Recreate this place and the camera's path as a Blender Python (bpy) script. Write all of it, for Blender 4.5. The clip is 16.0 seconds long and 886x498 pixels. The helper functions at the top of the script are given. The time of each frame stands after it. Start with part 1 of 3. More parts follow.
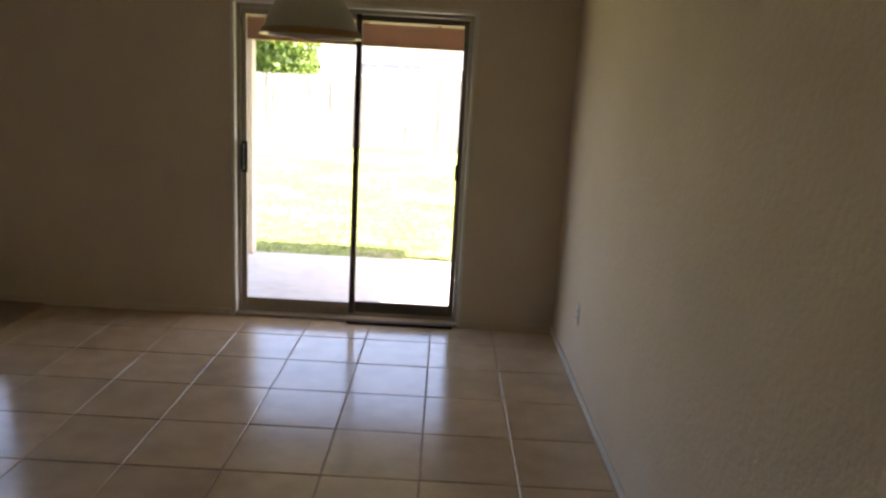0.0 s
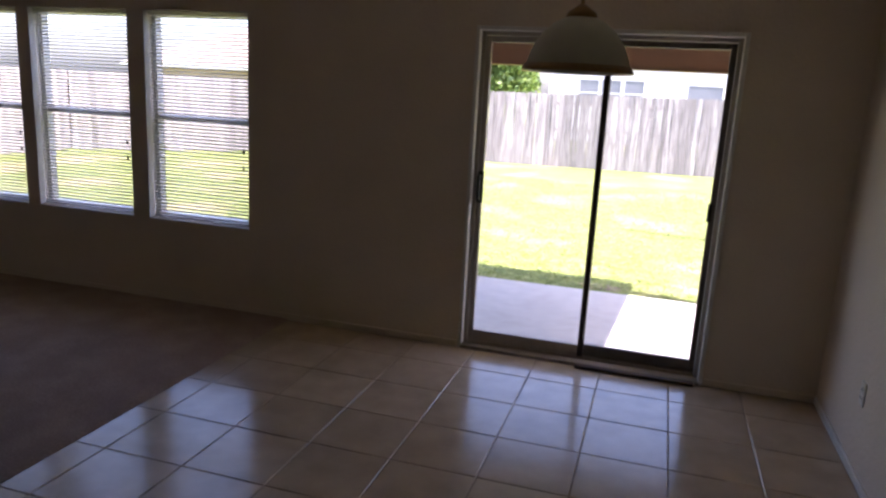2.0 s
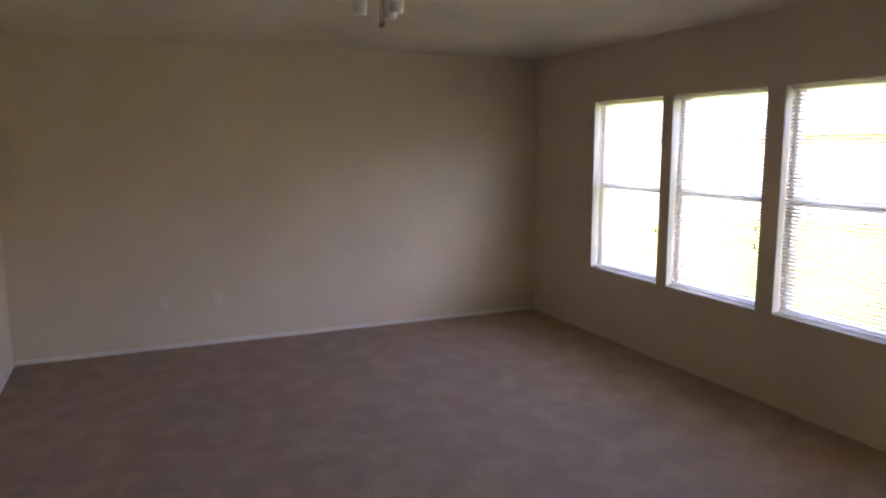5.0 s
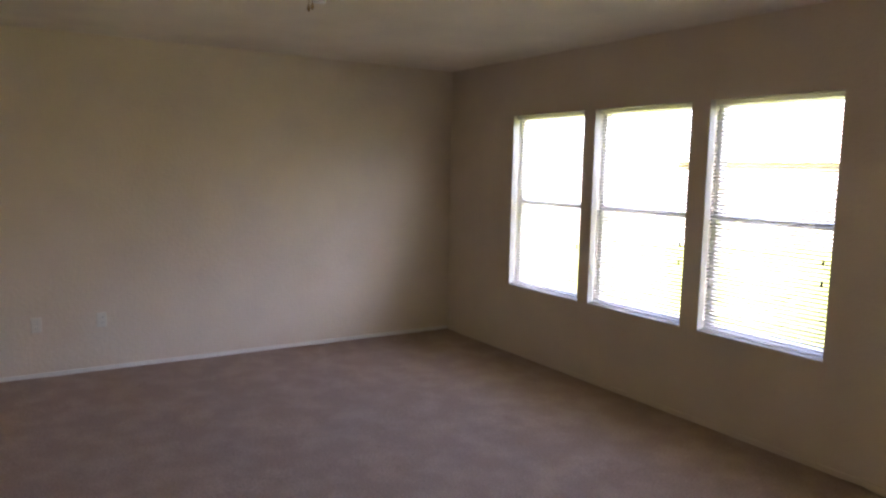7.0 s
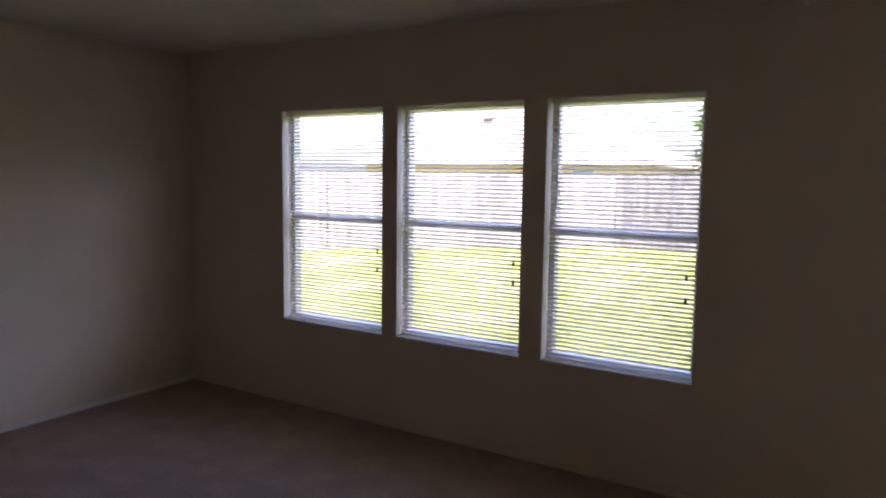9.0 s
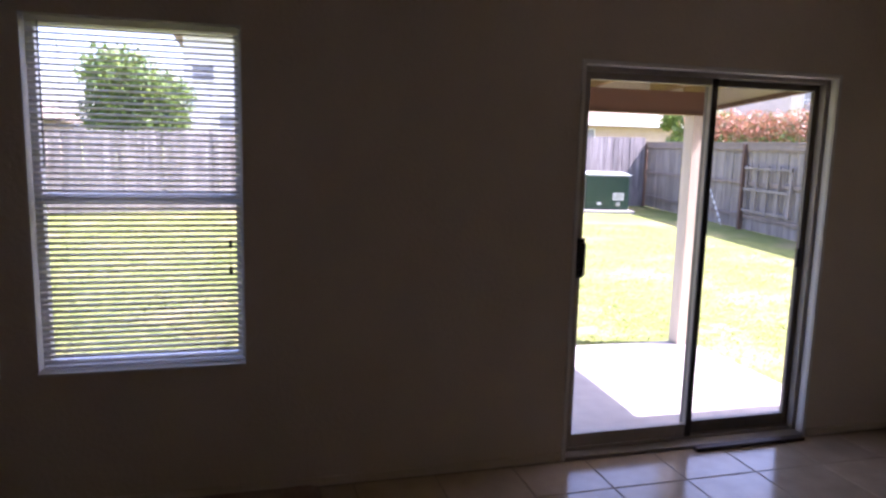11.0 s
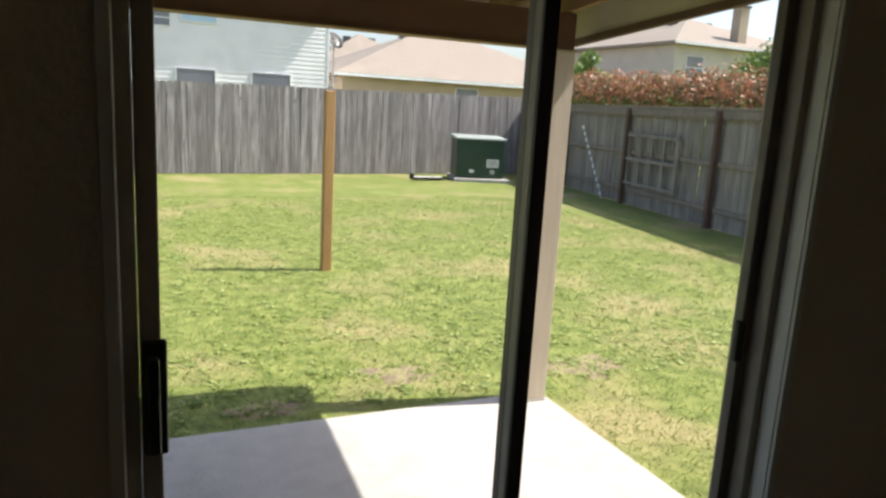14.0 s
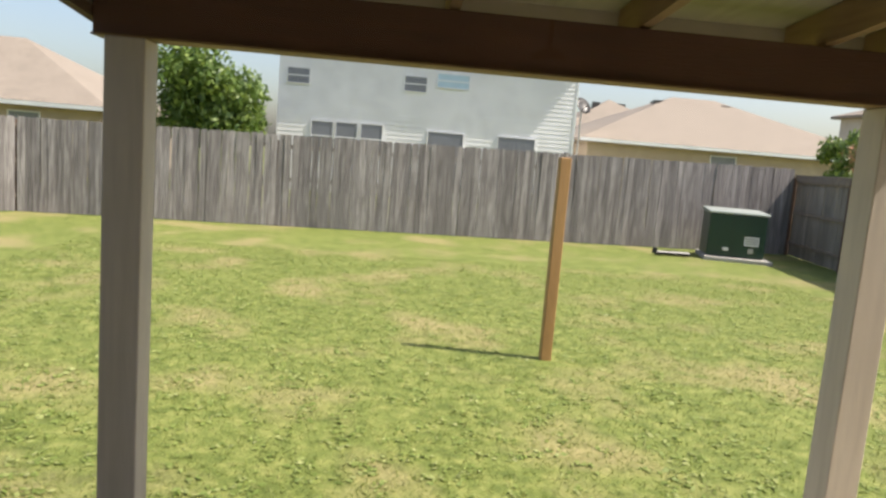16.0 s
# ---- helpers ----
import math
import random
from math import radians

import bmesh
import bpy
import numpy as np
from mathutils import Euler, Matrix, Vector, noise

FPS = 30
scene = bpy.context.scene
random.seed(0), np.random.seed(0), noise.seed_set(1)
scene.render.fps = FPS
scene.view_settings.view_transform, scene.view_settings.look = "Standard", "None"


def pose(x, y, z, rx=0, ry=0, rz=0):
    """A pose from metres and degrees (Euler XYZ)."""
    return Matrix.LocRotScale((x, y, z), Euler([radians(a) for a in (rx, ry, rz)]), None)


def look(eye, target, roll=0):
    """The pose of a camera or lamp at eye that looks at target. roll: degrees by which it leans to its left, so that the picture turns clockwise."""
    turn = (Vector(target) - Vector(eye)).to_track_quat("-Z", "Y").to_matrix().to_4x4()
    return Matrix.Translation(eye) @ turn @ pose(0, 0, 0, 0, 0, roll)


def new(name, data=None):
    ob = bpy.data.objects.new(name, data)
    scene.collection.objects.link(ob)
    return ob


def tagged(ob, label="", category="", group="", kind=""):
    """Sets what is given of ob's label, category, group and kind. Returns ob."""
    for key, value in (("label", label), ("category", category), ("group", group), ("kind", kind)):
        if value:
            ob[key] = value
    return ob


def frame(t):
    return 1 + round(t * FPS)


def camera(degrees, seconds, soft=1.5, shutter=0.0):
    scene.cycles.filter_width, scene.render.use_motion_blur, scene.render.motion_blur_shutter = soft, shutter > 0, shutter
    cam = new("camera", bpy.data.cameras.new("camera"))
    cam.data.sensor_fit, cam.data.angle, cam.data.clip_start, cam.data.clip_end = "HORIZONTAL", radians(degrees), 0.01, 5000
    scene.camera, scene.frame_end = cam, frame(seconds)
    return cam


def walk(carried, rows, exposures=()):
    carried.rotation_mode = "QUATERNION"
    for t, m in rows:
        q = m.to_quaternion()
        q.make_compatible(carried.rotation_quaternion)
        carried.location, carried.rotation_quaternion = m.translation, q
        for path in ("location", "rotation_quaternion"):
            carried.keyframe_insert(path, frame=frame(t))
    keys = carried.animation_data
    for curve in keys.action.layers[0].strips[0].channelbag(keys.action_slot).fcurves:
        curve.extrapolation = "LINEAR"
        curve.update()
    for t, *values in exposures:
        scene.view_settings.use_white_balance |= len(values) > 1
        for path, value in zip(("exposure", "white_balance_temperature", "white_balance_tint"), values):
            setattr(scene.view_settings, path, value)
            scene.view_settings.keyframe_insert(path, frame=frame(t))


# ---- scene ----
cam = camera(64.0, 16.0, soft=2.6)
PATH = [
    (0, (1.380, -4.680, 1.600), (1.391, -2.729, 1.161), 3.31),
    (0.5, (1.370, -4.580, 1.610), (1.225, -2.636, 1.164), 3.24),
    (1, (1.360, -4.500, 1.610), (1.089, -2.569, 1.165), 2.93),
    (1.5, (1.300, -4.470, 1.610), (0.936, -2.549, 1.189), 3.45),
    (2, (1.152, -4.414, 1.679), (0.595, -2.542, 1.247), 3.16),
    (2.5, (0.960, -4.303, 1.770), (0.101, -2.556, 1.311), 2.31),
    (3, (0.840, -4.180, 1.820), (-0.363, -2.643, 1.384), 0.92),
    (3.5, (0.830, -4.070, 1.840), (-0.693, -2.836, 1.442), 0.19),
    (4, (0.880, -4.020, 1.870), (-0.850, -3.082, 1.512), -1.21),
    (4.2, (0.895, -3.982, 1.860), (-0.891, -3.150, 1.514), -0.53),
    (6.3, (0.733, -3.828, 1.671), (-1.083, -3.025, 1.434), 0.66),
    (6.5, (0.660, -3.840, 1.680), (-1.122, -2.962, 1.447), 0.37),
    (7, (0.530, -3.890, 1.680), (-1.154, -2.836, 1.449), 1.18),
    (7.5, (0.300, -3.885, 1.710), (-1.290, -2.695, 1.473), 0.75),
    (8, (0.030, -3.800, 1.730), (-1.473, -2.502, 1.495), 0.89),
    (8.2, (-0.095, -3.775, 1.725), (-1.556, -2.428, 1.498), 0.88),
    (10.3, (-1.673, -3.592, 1.671), (-1.709, -1.607, 1.431), 1.37),
    (10.5, (-1.584, -3.486, 1.664), (-1.499, -1.504, 1.409), 1.57),
    (11, (-1.623, -3.274, 1.663), (-1.088, -1.370, 1.367), 1.52),
    (11.5, (-1.417, -2.981, 1.621), (-0.540, -1.213, 1.296), 2.99),
    (12, (-1.086, -2.619, 1.662), (-0.023, -0.963, 1.305), 2.62),
    (12.5, (-0.797, -2.246, 1.645), (0.348, -0.646, 1.285), 2.89),
    (13, (-0.546, -1.949, 1.637), (0.542, -0.310, 1.276), 3.01),
    (13.5, (-0.265, -1.597, 1.609), (0.689, 0.120, 1.229), 2.88),
    (14, (0.015, -1.193, 1.608), (0.831, 0.591, 1.217), 3.30),
    (14.5, (0.260, -0.876, 1.626), (0.915, 0.981, 1.277), 3.70),
    (15, (0.308, -0.629, 1.680), (0.801, 1.285, 1.374), 4.91),
    (15.5, (0.362, -0.385, 1.611), (0.678, 1.574, 1.372), 3.90),
    (16, (0.351, -0.299, 1.648), (0.528, 1.676, 1.385), 4.66),
]
EXPOSURES = [(0, 3.45, 6950, 27), (1.0, 2.85, 6500, 33), (1.5, 2.8, 6050, 35), (2.5, 2.45, 5950, 39), (3.5, 3.15, 6250, 47), (4.0, 3.65, 6350, 41), (6.3, 4.45, 6450, 32), (7.5, 4.45, 6450, 32), (8.2, 3.85, 6200, 31),
             (10.3, 2.35, 5850, 47), (11.5, 2.6, 5700, 40), (12.5, 2.3, 5450, 33), (13.0, 1.85, 6000, 26), (13.5, 1.4, 6300, 17), (14.2, 0.85, 6550, 15), (15, 0.74, 6700, 16), (16, 0.7, 6850, 16)]
walk(cam, [(t, look(eye, target, roll)) for t, eye, target, roll in PATH], EXPOSURES)

# world, sun, exposure
SUN_FROM = Vector((0.69, -0.13, 1.0)).normalized()
world = bpy.data.worlds.new("sky")
scene.world = world
world.use_nodes = True
wn = world.node_tree
sky = wn.nodes.new("ShaderNodeTexSky")
sky.sky_type = "NISHITA"
sky.sun_disc = False
sky.sun_elevation = math.asin(SUN_FROM.z)
sky.sun_rotation = math.atan2(SUN_FROM.x, SUN_FROM.y)
sky.dust_density = 3.0
wn.links.new(sky.outputs[0], wn.nodes["Background"].inputs[0])
wn.nodes["Background"].inputs[1].default_value = 0.15
sun = new("sun", bpy.data.lights.new("sun", "SUN"))
sun.data.energy = 5.0
sun.data.angle = radians(0.55)
sun.data.color = (1.0, 0.95, 0.86)
sun.matrix_world = look(SUN_FROM * 60, (0, 0, 0))


# ---- materials ----
def mat(name, color, rough=0.6, vary=0.12, scale=6.0, bump=0.0, bump_scale=80.0, metal=0.0, piece=0.0, second=None, second_scale=1.2, second_amount=0.5, stretch=(1, 1, 1), spec=0.5):
    """A surface with two scales of variation, optional fine relief and a random shade from piece to piece."""
    m = bpy.data.materials.new(name)
    m.use_nodes = True
    nt = m.node_tree
    N, L = nt.nodes, nt.links
    b = N["Principled BSDF"]
    b.inputs["Roughness"].default_value = rough
    b.inputs["Metallic"].default_value = metal
    b.inputs["Specular IOR Level"].default_value = spec
    geo = N.new("ShaderNodeNewGeometry")
    mp = N.new("ShaderNodeVectorMath")
    mp.operation = "MULTIPLY"
    mp.inputs[1].default_value = stretch
    L.new(geo.outputs["Position"], mp.inputs[0])
    n1 = N.new("ShaderNodeTexNoise")
    n1.inputs["Scale"].default_value = scale
    n1.inputs["Detail"].default_value = 6
    L.new(mp.outputs[0], n1.inputs["Vector"])
    n2 = N.new("ShaderNodeTexNoise")
    n2.inputs["Scale"].default_value = second_scale
    n2.inputs["Detail"].default_value = 4
    L.new(mp.outputs[0], n2.inputs["Vector"])
    base = N.new("ShaderNodeMix")
    base.data_type = "RGBA"
    base.inputs[6].default_value = (*color, 1)
    base.inputs[7].default_value = (*(second or tuple(c * 0.82 for c in color)), 1)
    ramp = N.new("ShaderNodeMapRange")
    ramp.inputs[1].default_value, ramp.inputs[2].default_value = 0.42, 0.64
    ramp.inputs[4].default_value = second_amount
    L.new(n2.outputs["Fac"], ramp.inputs[0])
    L.new(ramp.outputs[0], base.inputs[0])
    hsv = N.new("ShaderNodeHueSaturation")
    L.new(base.outputs[2], hsv.inputs["Color"])
    v = N.new("ShaderNodeMapRange")
    v.inputs[3].default_value, v.inputs[4].default_value = 1 - vary, 1 + vary
    v.inputs[1].default_value, v.inputs[2].default_value = 0.3, 0.7
    L.new(n1.outputs["Fac"], v.inputs[0])
    last = v.outputs[0]
    if piece:
        oi = N.new("ShaderNodeObjectInfo")
        r = N.new("ShaderNodeMapRange")
        r.inputs[3].default_value, r.inputs[4].default_value = 1 - piece, 1 + piece
        L.new(oi.outputs["Random"], r.inputs[0])
        mul = N.new("ShaderNodeMath")
        mul.operation = "MULTIPLY"
        L.new(last, mul.inputs[0])
        L.new(r.outputs[0], mul.inputs[1])
        last = mul.outputs[0]
    L.new(last, hsv.inputs["Value"])
    L.new(hsv.outputs[0], b.inputs["Base Color"])
    if bump:
        n3 = N.new("ShaderNodeTexNoise")
        n3.inputs["Scale"].default_value = bump_scale
        n3.inputs["Detail"].default_value = 5
        L.new(mp.outputs[0], n3.inputs["Vector"])
        bp = N.new("ShaderNodeBump")
        bp.inputs["Strength"].default_value = bump
        bp.inputs["Distance"].default_value = 0.01
        L.new(n3.outputs["Fac"], bp.inputs["Height"])
        L.new(bp.outputs[0], b.inputs["Normal"])
    return m


def leaf_mat(name, a, b_, c, rough=0.5, thin=0.3):
    """Leaves that differ one by one, and let some light through."""
    m = bpy.data.materials.new(name)
    m.use_nodes = True
    nt = m.node_tree
    N, L = nt.nodes, nt.links
    b = N["Principled BSDF"]
    b.inputs["Roughness"].default_value = rough
    geo = N.new("ShaderNodeNewGeometry")
    cr = N.new("ShaderNodeValToRGB")
    cr.color_ramp.elements[0].color = (*a, 1)
    cr.color_ramp.elements[1].color = (*c, 1)
    e = cr.color_ramp.elements.new(0.5)
    e.color = (*b_, 1)
    L.new(geo.outputs["Random Per Island"], cr.inputs[0])
    L.new(cr.outputs[0], b.inputs["Base Color"])
    tr = N.new("ShaderNodeBsdfTranslucent")
    L.new(cr.outputs[0], tr.inputs["Color"])
    mx = N.new("ShaderNodeMixShader")
    mx.inputs[0].default_value = thin
    L.new(b.outputs[0], mx.inputs[1])
    L.new(tr.outputs[0], mx.inputs[2])
    L.new(mx.outputs[0], N["Material Output"].inputs[0])
    return m


def glass_mat(name, tint=(0.97, 0.985, 0.98)):
    m = bpy.data.materials.new(name)
    m.use_nodes = True
    nt = m.node_tree
    N, L = nt.nodes, nt.links
    t = N.new("ShaderNodeBsdfTransparent")
    t.inputs[0].default_value = (*tint, 1)
    g = N.new("ShaderNodeBsdfGlossy")
    g.inputs["Roughness"].default_value = 0.02
    mx = N.new("ShaderNodeMixShader")
    mx.inputs[0].default_value = 0.035
    L.new(t.outputs[0], mx.inputs[1])
    L.new(g.outputs[0], mx.inputs[2])
    L.new(mx.outputs[0], N["Material Output"].inputs[0])
    return m


M_WALL = mat("beige_wall_paint", (0.70, 0.60, 0.47), 0.75, 0.03, 3, 0.35, 45, second=(0.66, 0.565, 0.44), second_amount=0.5, spec=0.25)
M_CEIL = mat("ceiling_paint", (0.78, 0.70, 0.58), 0.85, 0.03, 3, 0.5, 60, spec=0.2)
M_TRIM = mat("white_trim_paint", (0.76, 0.73, 0.66), 0.45, 0.04, 8, 0.05)
# The tan second tone also stands in for patches lit from the windows.
M_CARPET = mat("brown_carpet", (0.43, 0.31, 0.24), 0.95, 0.18, 90, 1.0, 320, second=(0.56, 0.425, 0.325), second_scale=4.5, second_amount=0.45, spec=0.1)
M_TILE = mat("cream_floor_tile", (0.56, 0.435, 0.30), 0.17, 0.07, 7, 0.05, 22, piece=0.05, second=(0.47, 0.36, 0.245), second_scale=4, second_amount=0.6)
M_GROUT = mat("brown_grout", (0.36, 0.275, 0.19), 0.85, 0.2, 40, 0.4, 200)
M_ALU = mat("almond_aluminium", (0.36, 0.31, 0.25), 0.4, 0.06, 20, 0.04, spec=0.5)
# Almond door metal with backlight shade in the colour; dark_aluminium also caps chimneys.
M_DARKALU = mat("dark_aluminium", (0.05, 0.044, 0.038), 0.42, 0.1, 20, 0.04)
M_ALU_BACKLIT = mat("backlit_almond_aluminium", (0.15, 0.128, 0.104), 0.42, 0.1, 20, 0.04)
M_BLACK = mat("black_plastic", (0.018, 0.017, 0.016), 0.4, 0.1, 30, 0.03)
M_VINYL = mat("white_vinyl", (0.76, 0.77, 0.78), 0.4, 0.03, 10)
M_SLAT = leaf_mat("blind_slat", (0.76, 0.74, 0.70), (0.78, 0.76, 0.72), (0.80, 0.78, 0.74), 0.4, 0.55)
M_GLASS = glass_mat("clear_glass")
M_BROWN = mat("brown_threshold", (0.06, 0.038, 0.025), 0.5, 0.15, 20, 0.1)
M_OUTLET = mat("ivory_plastic", (0.70, 0.66, 0.56), 0.35, 0.02, 10)
M_DARKSLOT = mat("dark_slot", (0.03, 0.03, 0.03), 0.6, 0.02, 10)
M_SHADE = mat("frosted_shade", (0.55, 0.54, 0.46), 0.35, 0.08, 6, 0.05)
M_BRASS = mat("aged_brass", (0.34, 0.22, 0.10), 0.35, 0.1, 12, 0.04, metal=0.9)
M_CONC = mat("patio_concrete", (0.43, 0.405, 0.37), 0.85, 0.08, 9, 0.4, 60, second=(0.36, 0.335, 0.30), second_scale=1.5)
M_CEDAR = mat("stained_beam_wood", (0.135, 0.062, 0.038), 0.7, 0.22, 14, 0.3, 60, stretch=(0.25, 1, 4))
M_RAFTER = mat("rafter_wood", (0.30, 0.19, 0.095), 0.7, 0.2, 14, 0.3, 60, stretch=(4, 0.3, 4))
M_DECK = mat("roof_deck_board", (0.40, 0.36, 0.25), 0.8, 0.12, 10, 0.25, 50, stretch=(3, 0.4, 1))
M_FASCIA = mat("cream_fascia_paint", (0.56, 0.50, 0.40), 0.6, 0.06, 8, 0.1)
M_POSTW = mat("painted_post_wood", (0.58, 0.50, 0.41), 0.65, 0.08, 10, 0.2, 40, stretch=(4, 4, 0.4), second=(0.50, 0.42, 0.33), second_scale=2)
M_POLE = mat("treated_pole_wood", (0.42, 0.235, 0.09), 0.7, 0.15, 14, 0.25, 50, stretch=(4, 4, 0.4))
M_PICKET = mat("weathered_picket", (0.165, 0.15, 0.145), 0.85, 0.40, 10, 0.5, 50, piece=0.30, second=(0.34, 0.32, 0.305), second_scale=2.6, second_amount=0.8, stretch=(11, 11, 0.5))
M_PICKET_E = mat("tan_weathered_picket", (0.22, 0.19, 0.155), 0.85, 0.3, 10, 0.5, 50, piece=0.18, second=(0.34, 0.29, 0.24), second_scale=2.6, second_amount=0.8, stretch=(6, 6, 0.5))
M_RAIL = mat("fence_rail_wood", (0.24, 0.19, 0.15), 0.85, 0.25, 12, 0.4, 50)
M_FPOST = mat("brown_fence_post", (0.12, 0.068, 0.045), 0.85, 0.25, 12, 0.4, 50)
M_GREENBOX = mat("green_enamel", (0.018, 0.05, 0.032), 0.35, 0.1, 5, 0.03)
# Lid of the green box; sun and sky sheen is put into the pale colour.
M_LID = mat("sunlit_lid_enamel", (0.36, 0.40, 0.37), 0.3, 0.08, 4)
M_WHITE = mat("white_sticker", (0.75, 0.75, 0.72), 0.5, 0.02, 10)
M_SIDING = mat("white_siding", (0.78, 0.78, 0.79), 0.6, 0.03, 3)
M_TAN = mat("tan_siding", (0.42, 0.33, 0.24), 0.7, 0.08, 4, 0.2)
M_PALE = mat("pale_tan_siding", (0.52, 0.47, 0.41), 0.7, 0.05, 4, 0.1)
M_SOIL = mat("dry_soil", (0.20, 0.15, 0.095), 0.95, 0.25, 25, 0.8, 60, second=(0.24, 0.23, 0.09), second_scale=9, second_amount=0.9)
M_ROOF = mat("tan_shingles", (0.25, 0.21, 0.17), 0.9, 0.2, 8, 0.6, 14, second=(0.20, 0.168, 0.135))
M_WINGLASS = mat("window_glass_far", (0.19, 0.20, 0.23), 0.2, 0.1, 2)
# Far pane with its bluish reflection put into the base colour.
M_WINBLUE = mat("blue_reflection_glass", (0.42, 0.58, 0.70), 0.15, 0.05, 2)
M_BARK = mat("bark", (0.10, 0.075, 0.055), 0.9, 0.3, 12, 0.7, 30)
M_METAL = mat("dull_metal", (0.45, 0.45, 0.44), 0.4, 0.1, 15, metal=0.8)
M_DISH = mat("dark_grey_dish", (0.07, 0.07, 0.08), 0.5, 0.1, 10)
L_TREE = leaf_mat("tree_leaves", (0.05, 0.10, 0.02), (0.12, 0.20, 0.035), (0.24, 0.32, 0.07))
L_BRIGHT = leaf_mat("bright_leaves", (0.07, 0.13, 0.02), (0.13, 0.21, 0.04), (0.2, 0.28, 0.06))
L_DARK = leaf_mat("dark_leaves", (0.018, 0.04, 0.012), (0.03, 0.07, 0.018), (0.06, 0.10, 0.025))
L_HEDGE = leaf_mat("hedge_leaves", (0.09, 0.11, 0.03), (0.34, 0.20, 0.11), (0.46, 0.17, 0.10))


def grass_material():
    m = bpy.data.materials.new("lawn")
    m.use_nodes = True
    nt = m.node_tree
    N, L = nt.nodes, nt.links
    b = N["Principled BSDF"]
    b.inputs["Roughness"].default_value = 0.8
    b.inputs["Specular IOR Level"].default_value = 0.2
    geo = N.new("ShaderNodeNewGeometry")

    def ns(scale, detail):
        n = N.new("ShaderNodeTexNoise")
        n.inputs["Scale"].default_value = scale
        n.inputs["Detail"].default_value = detail
        L.new(geo.outputs["Position"], n.inputs["Vector"])
        return n.outputs["Fac"]

    def ramp(fac, stops):
        r = N.new("ShaderNodeValToRGB")
        els = r.color_ramp.elements
        els[0].position, els[0].color = stops[0][0], (*stops[0][1], 1)
        els[1].position, els[1].color = stops[-1][0], (*stops[-1][1], 1)
        for p, c in stops[1:-1]:
            els.new(p).color = (*c, 1)
        L.new(fac, r.inputs[0])
        return r.outputs[0]
    fine = ramp(ns(9, 10), [(0.30, (0.085, 0.115, 0.024)), (0.5, (0.145, 0.178, 0.042)), (0.72, (0.235, 0.25, 0.075))])
    straw = ramp(ns(22, 6), [(0.3, (0.20, 0.17, 0.07)), (0.7, (0.36, 0.30, 0.15))])
    mask = ramp(ns(0.8, 9), [(0.50, (0, 0, 0)), (0.66, (0.8, 0.8, 0.8))])
    mx = N.new("ShaderNodeMix")
    mx.data_type = "RGBA"
    L.new(mask, mx.inputs[0])
    L.new(fine, mx.inputs[6])
    L.new(straw, mx.inputs[7])
    L.new(mx.outputs[2], b.inputs["Base Color"])
    bp = N.new("ShaderNodeBump")
    bp.inputs["Strength"].default_value = 0.5
    bp.inputs["Distance"].default_value = 0.04
    L.new(ns(30, 6), bp.inputs["Height"])
    L.new(bp.outputs[0], b.inputs["Normal"])
    return m


M_LAWN = grass_material()
L_WEED = leaf_mat("weed_leaf", (0.20, 0.28, 0.06), (0.28, 0.35, 0.09), (0.42, 0.45, 0.18), 0.6, 0.45)
L_BLADE = leaf_mat("grass_blade", (0.17, 0.22, 0.045), (0.22, 0.27, 0.065), (0.33, 0.34, 0.12), 0.7, 0.5)


# ---- building helpers ----
def mesh_of(name, bm, material):
    me = bpy.data.meshes.new(name)
    bm.normal_update()
    bm.to_mesh(me)
    bm.free()
    me.materials.append(material)
    return me


def box(bm, x0, x1, y0, y1, z0, z1, bevel=0.0):
    r = bmesh.ops.create_cube(bm, size=1.0)
    bmesh.ops.transform(bm, verts=r["verts"], matrix=Matrix.Translation(((x0 + x1) / 2, (y0 + y1) / 2, (z0 + z1) / 2)) @ Matrix.Diagonal((abs(x1 - x0), abs(y1 - y0), abs(z1 - z0), 1)))
    if bevel:
        edges = list({e for v in r["verts"] for e in v.link_edges})
        bmesh.ops.bevel(bm, geom=edges, offset=bevel, segments=2, affect="EDGES", profile=0.5)
    return bm


def boxes(*spec, bevel=0.0):
    bm = bmesh.new()
    for s in spec:
        box(bm, *s, bevel=bevel)
    return bm


def lathe(profile, steps=40):
    """A turned shape from (radius, height) pairs."""
    bm = bmesh.new()
    rings = []
    for r, z in profile:
        rings.append([bm.verts.new((r * math.cos(2 * math.pi * i / steps), r * math.sin(2 * math.pi * i / steps), z)) for i in range(steps)])
    for a, b in zip(rings, rings[1:]):
        for i in range(steps):
            j = (i + 1) % steps
            bm.faces.new((a[i], a[j], b[j], b[i]))
    bm.faces.new(rings[0][::-1])
    bm.faces.new(rings[-1])
    for f in bm.faces:
        f.smooth = True
    return bm


def rod(a, b, radius, segments=10):
    bm = bmesh.new()
    a, b = Vector(a), Vector(b)
    m = Matrix.Translation((a + b) / 2) @ (b - a).to_track_quat("Z", "Y").to_matrix().to_4x4()
    bmesh.ops.create_cone(bm, cap_ends=True, segments=segments, radius1=radius, radius2=radius, depth=(b - a).length, matrix=m)
    return bm


def thing(name, place=(0, 0, 0), turn=0.0, label="", category="", group="", kind=""):
    ob = new(name)
    ob.matrix_basis = pose(*place, 0, 0, turn)
    ob.empty_display_size = 0.1
    return tagged(ob, label, category, group, kind)


def part(name, bm, material, parent, label=""):
    ob = new(name, mesh_of(name, bm, material))
    ob.parent = parent
    return tagged(ob, label)


def share(name, me, parent, m):
    ob = new(name, me)
    ob.parent = parent
    ob.matrix_basis = m
    return ob


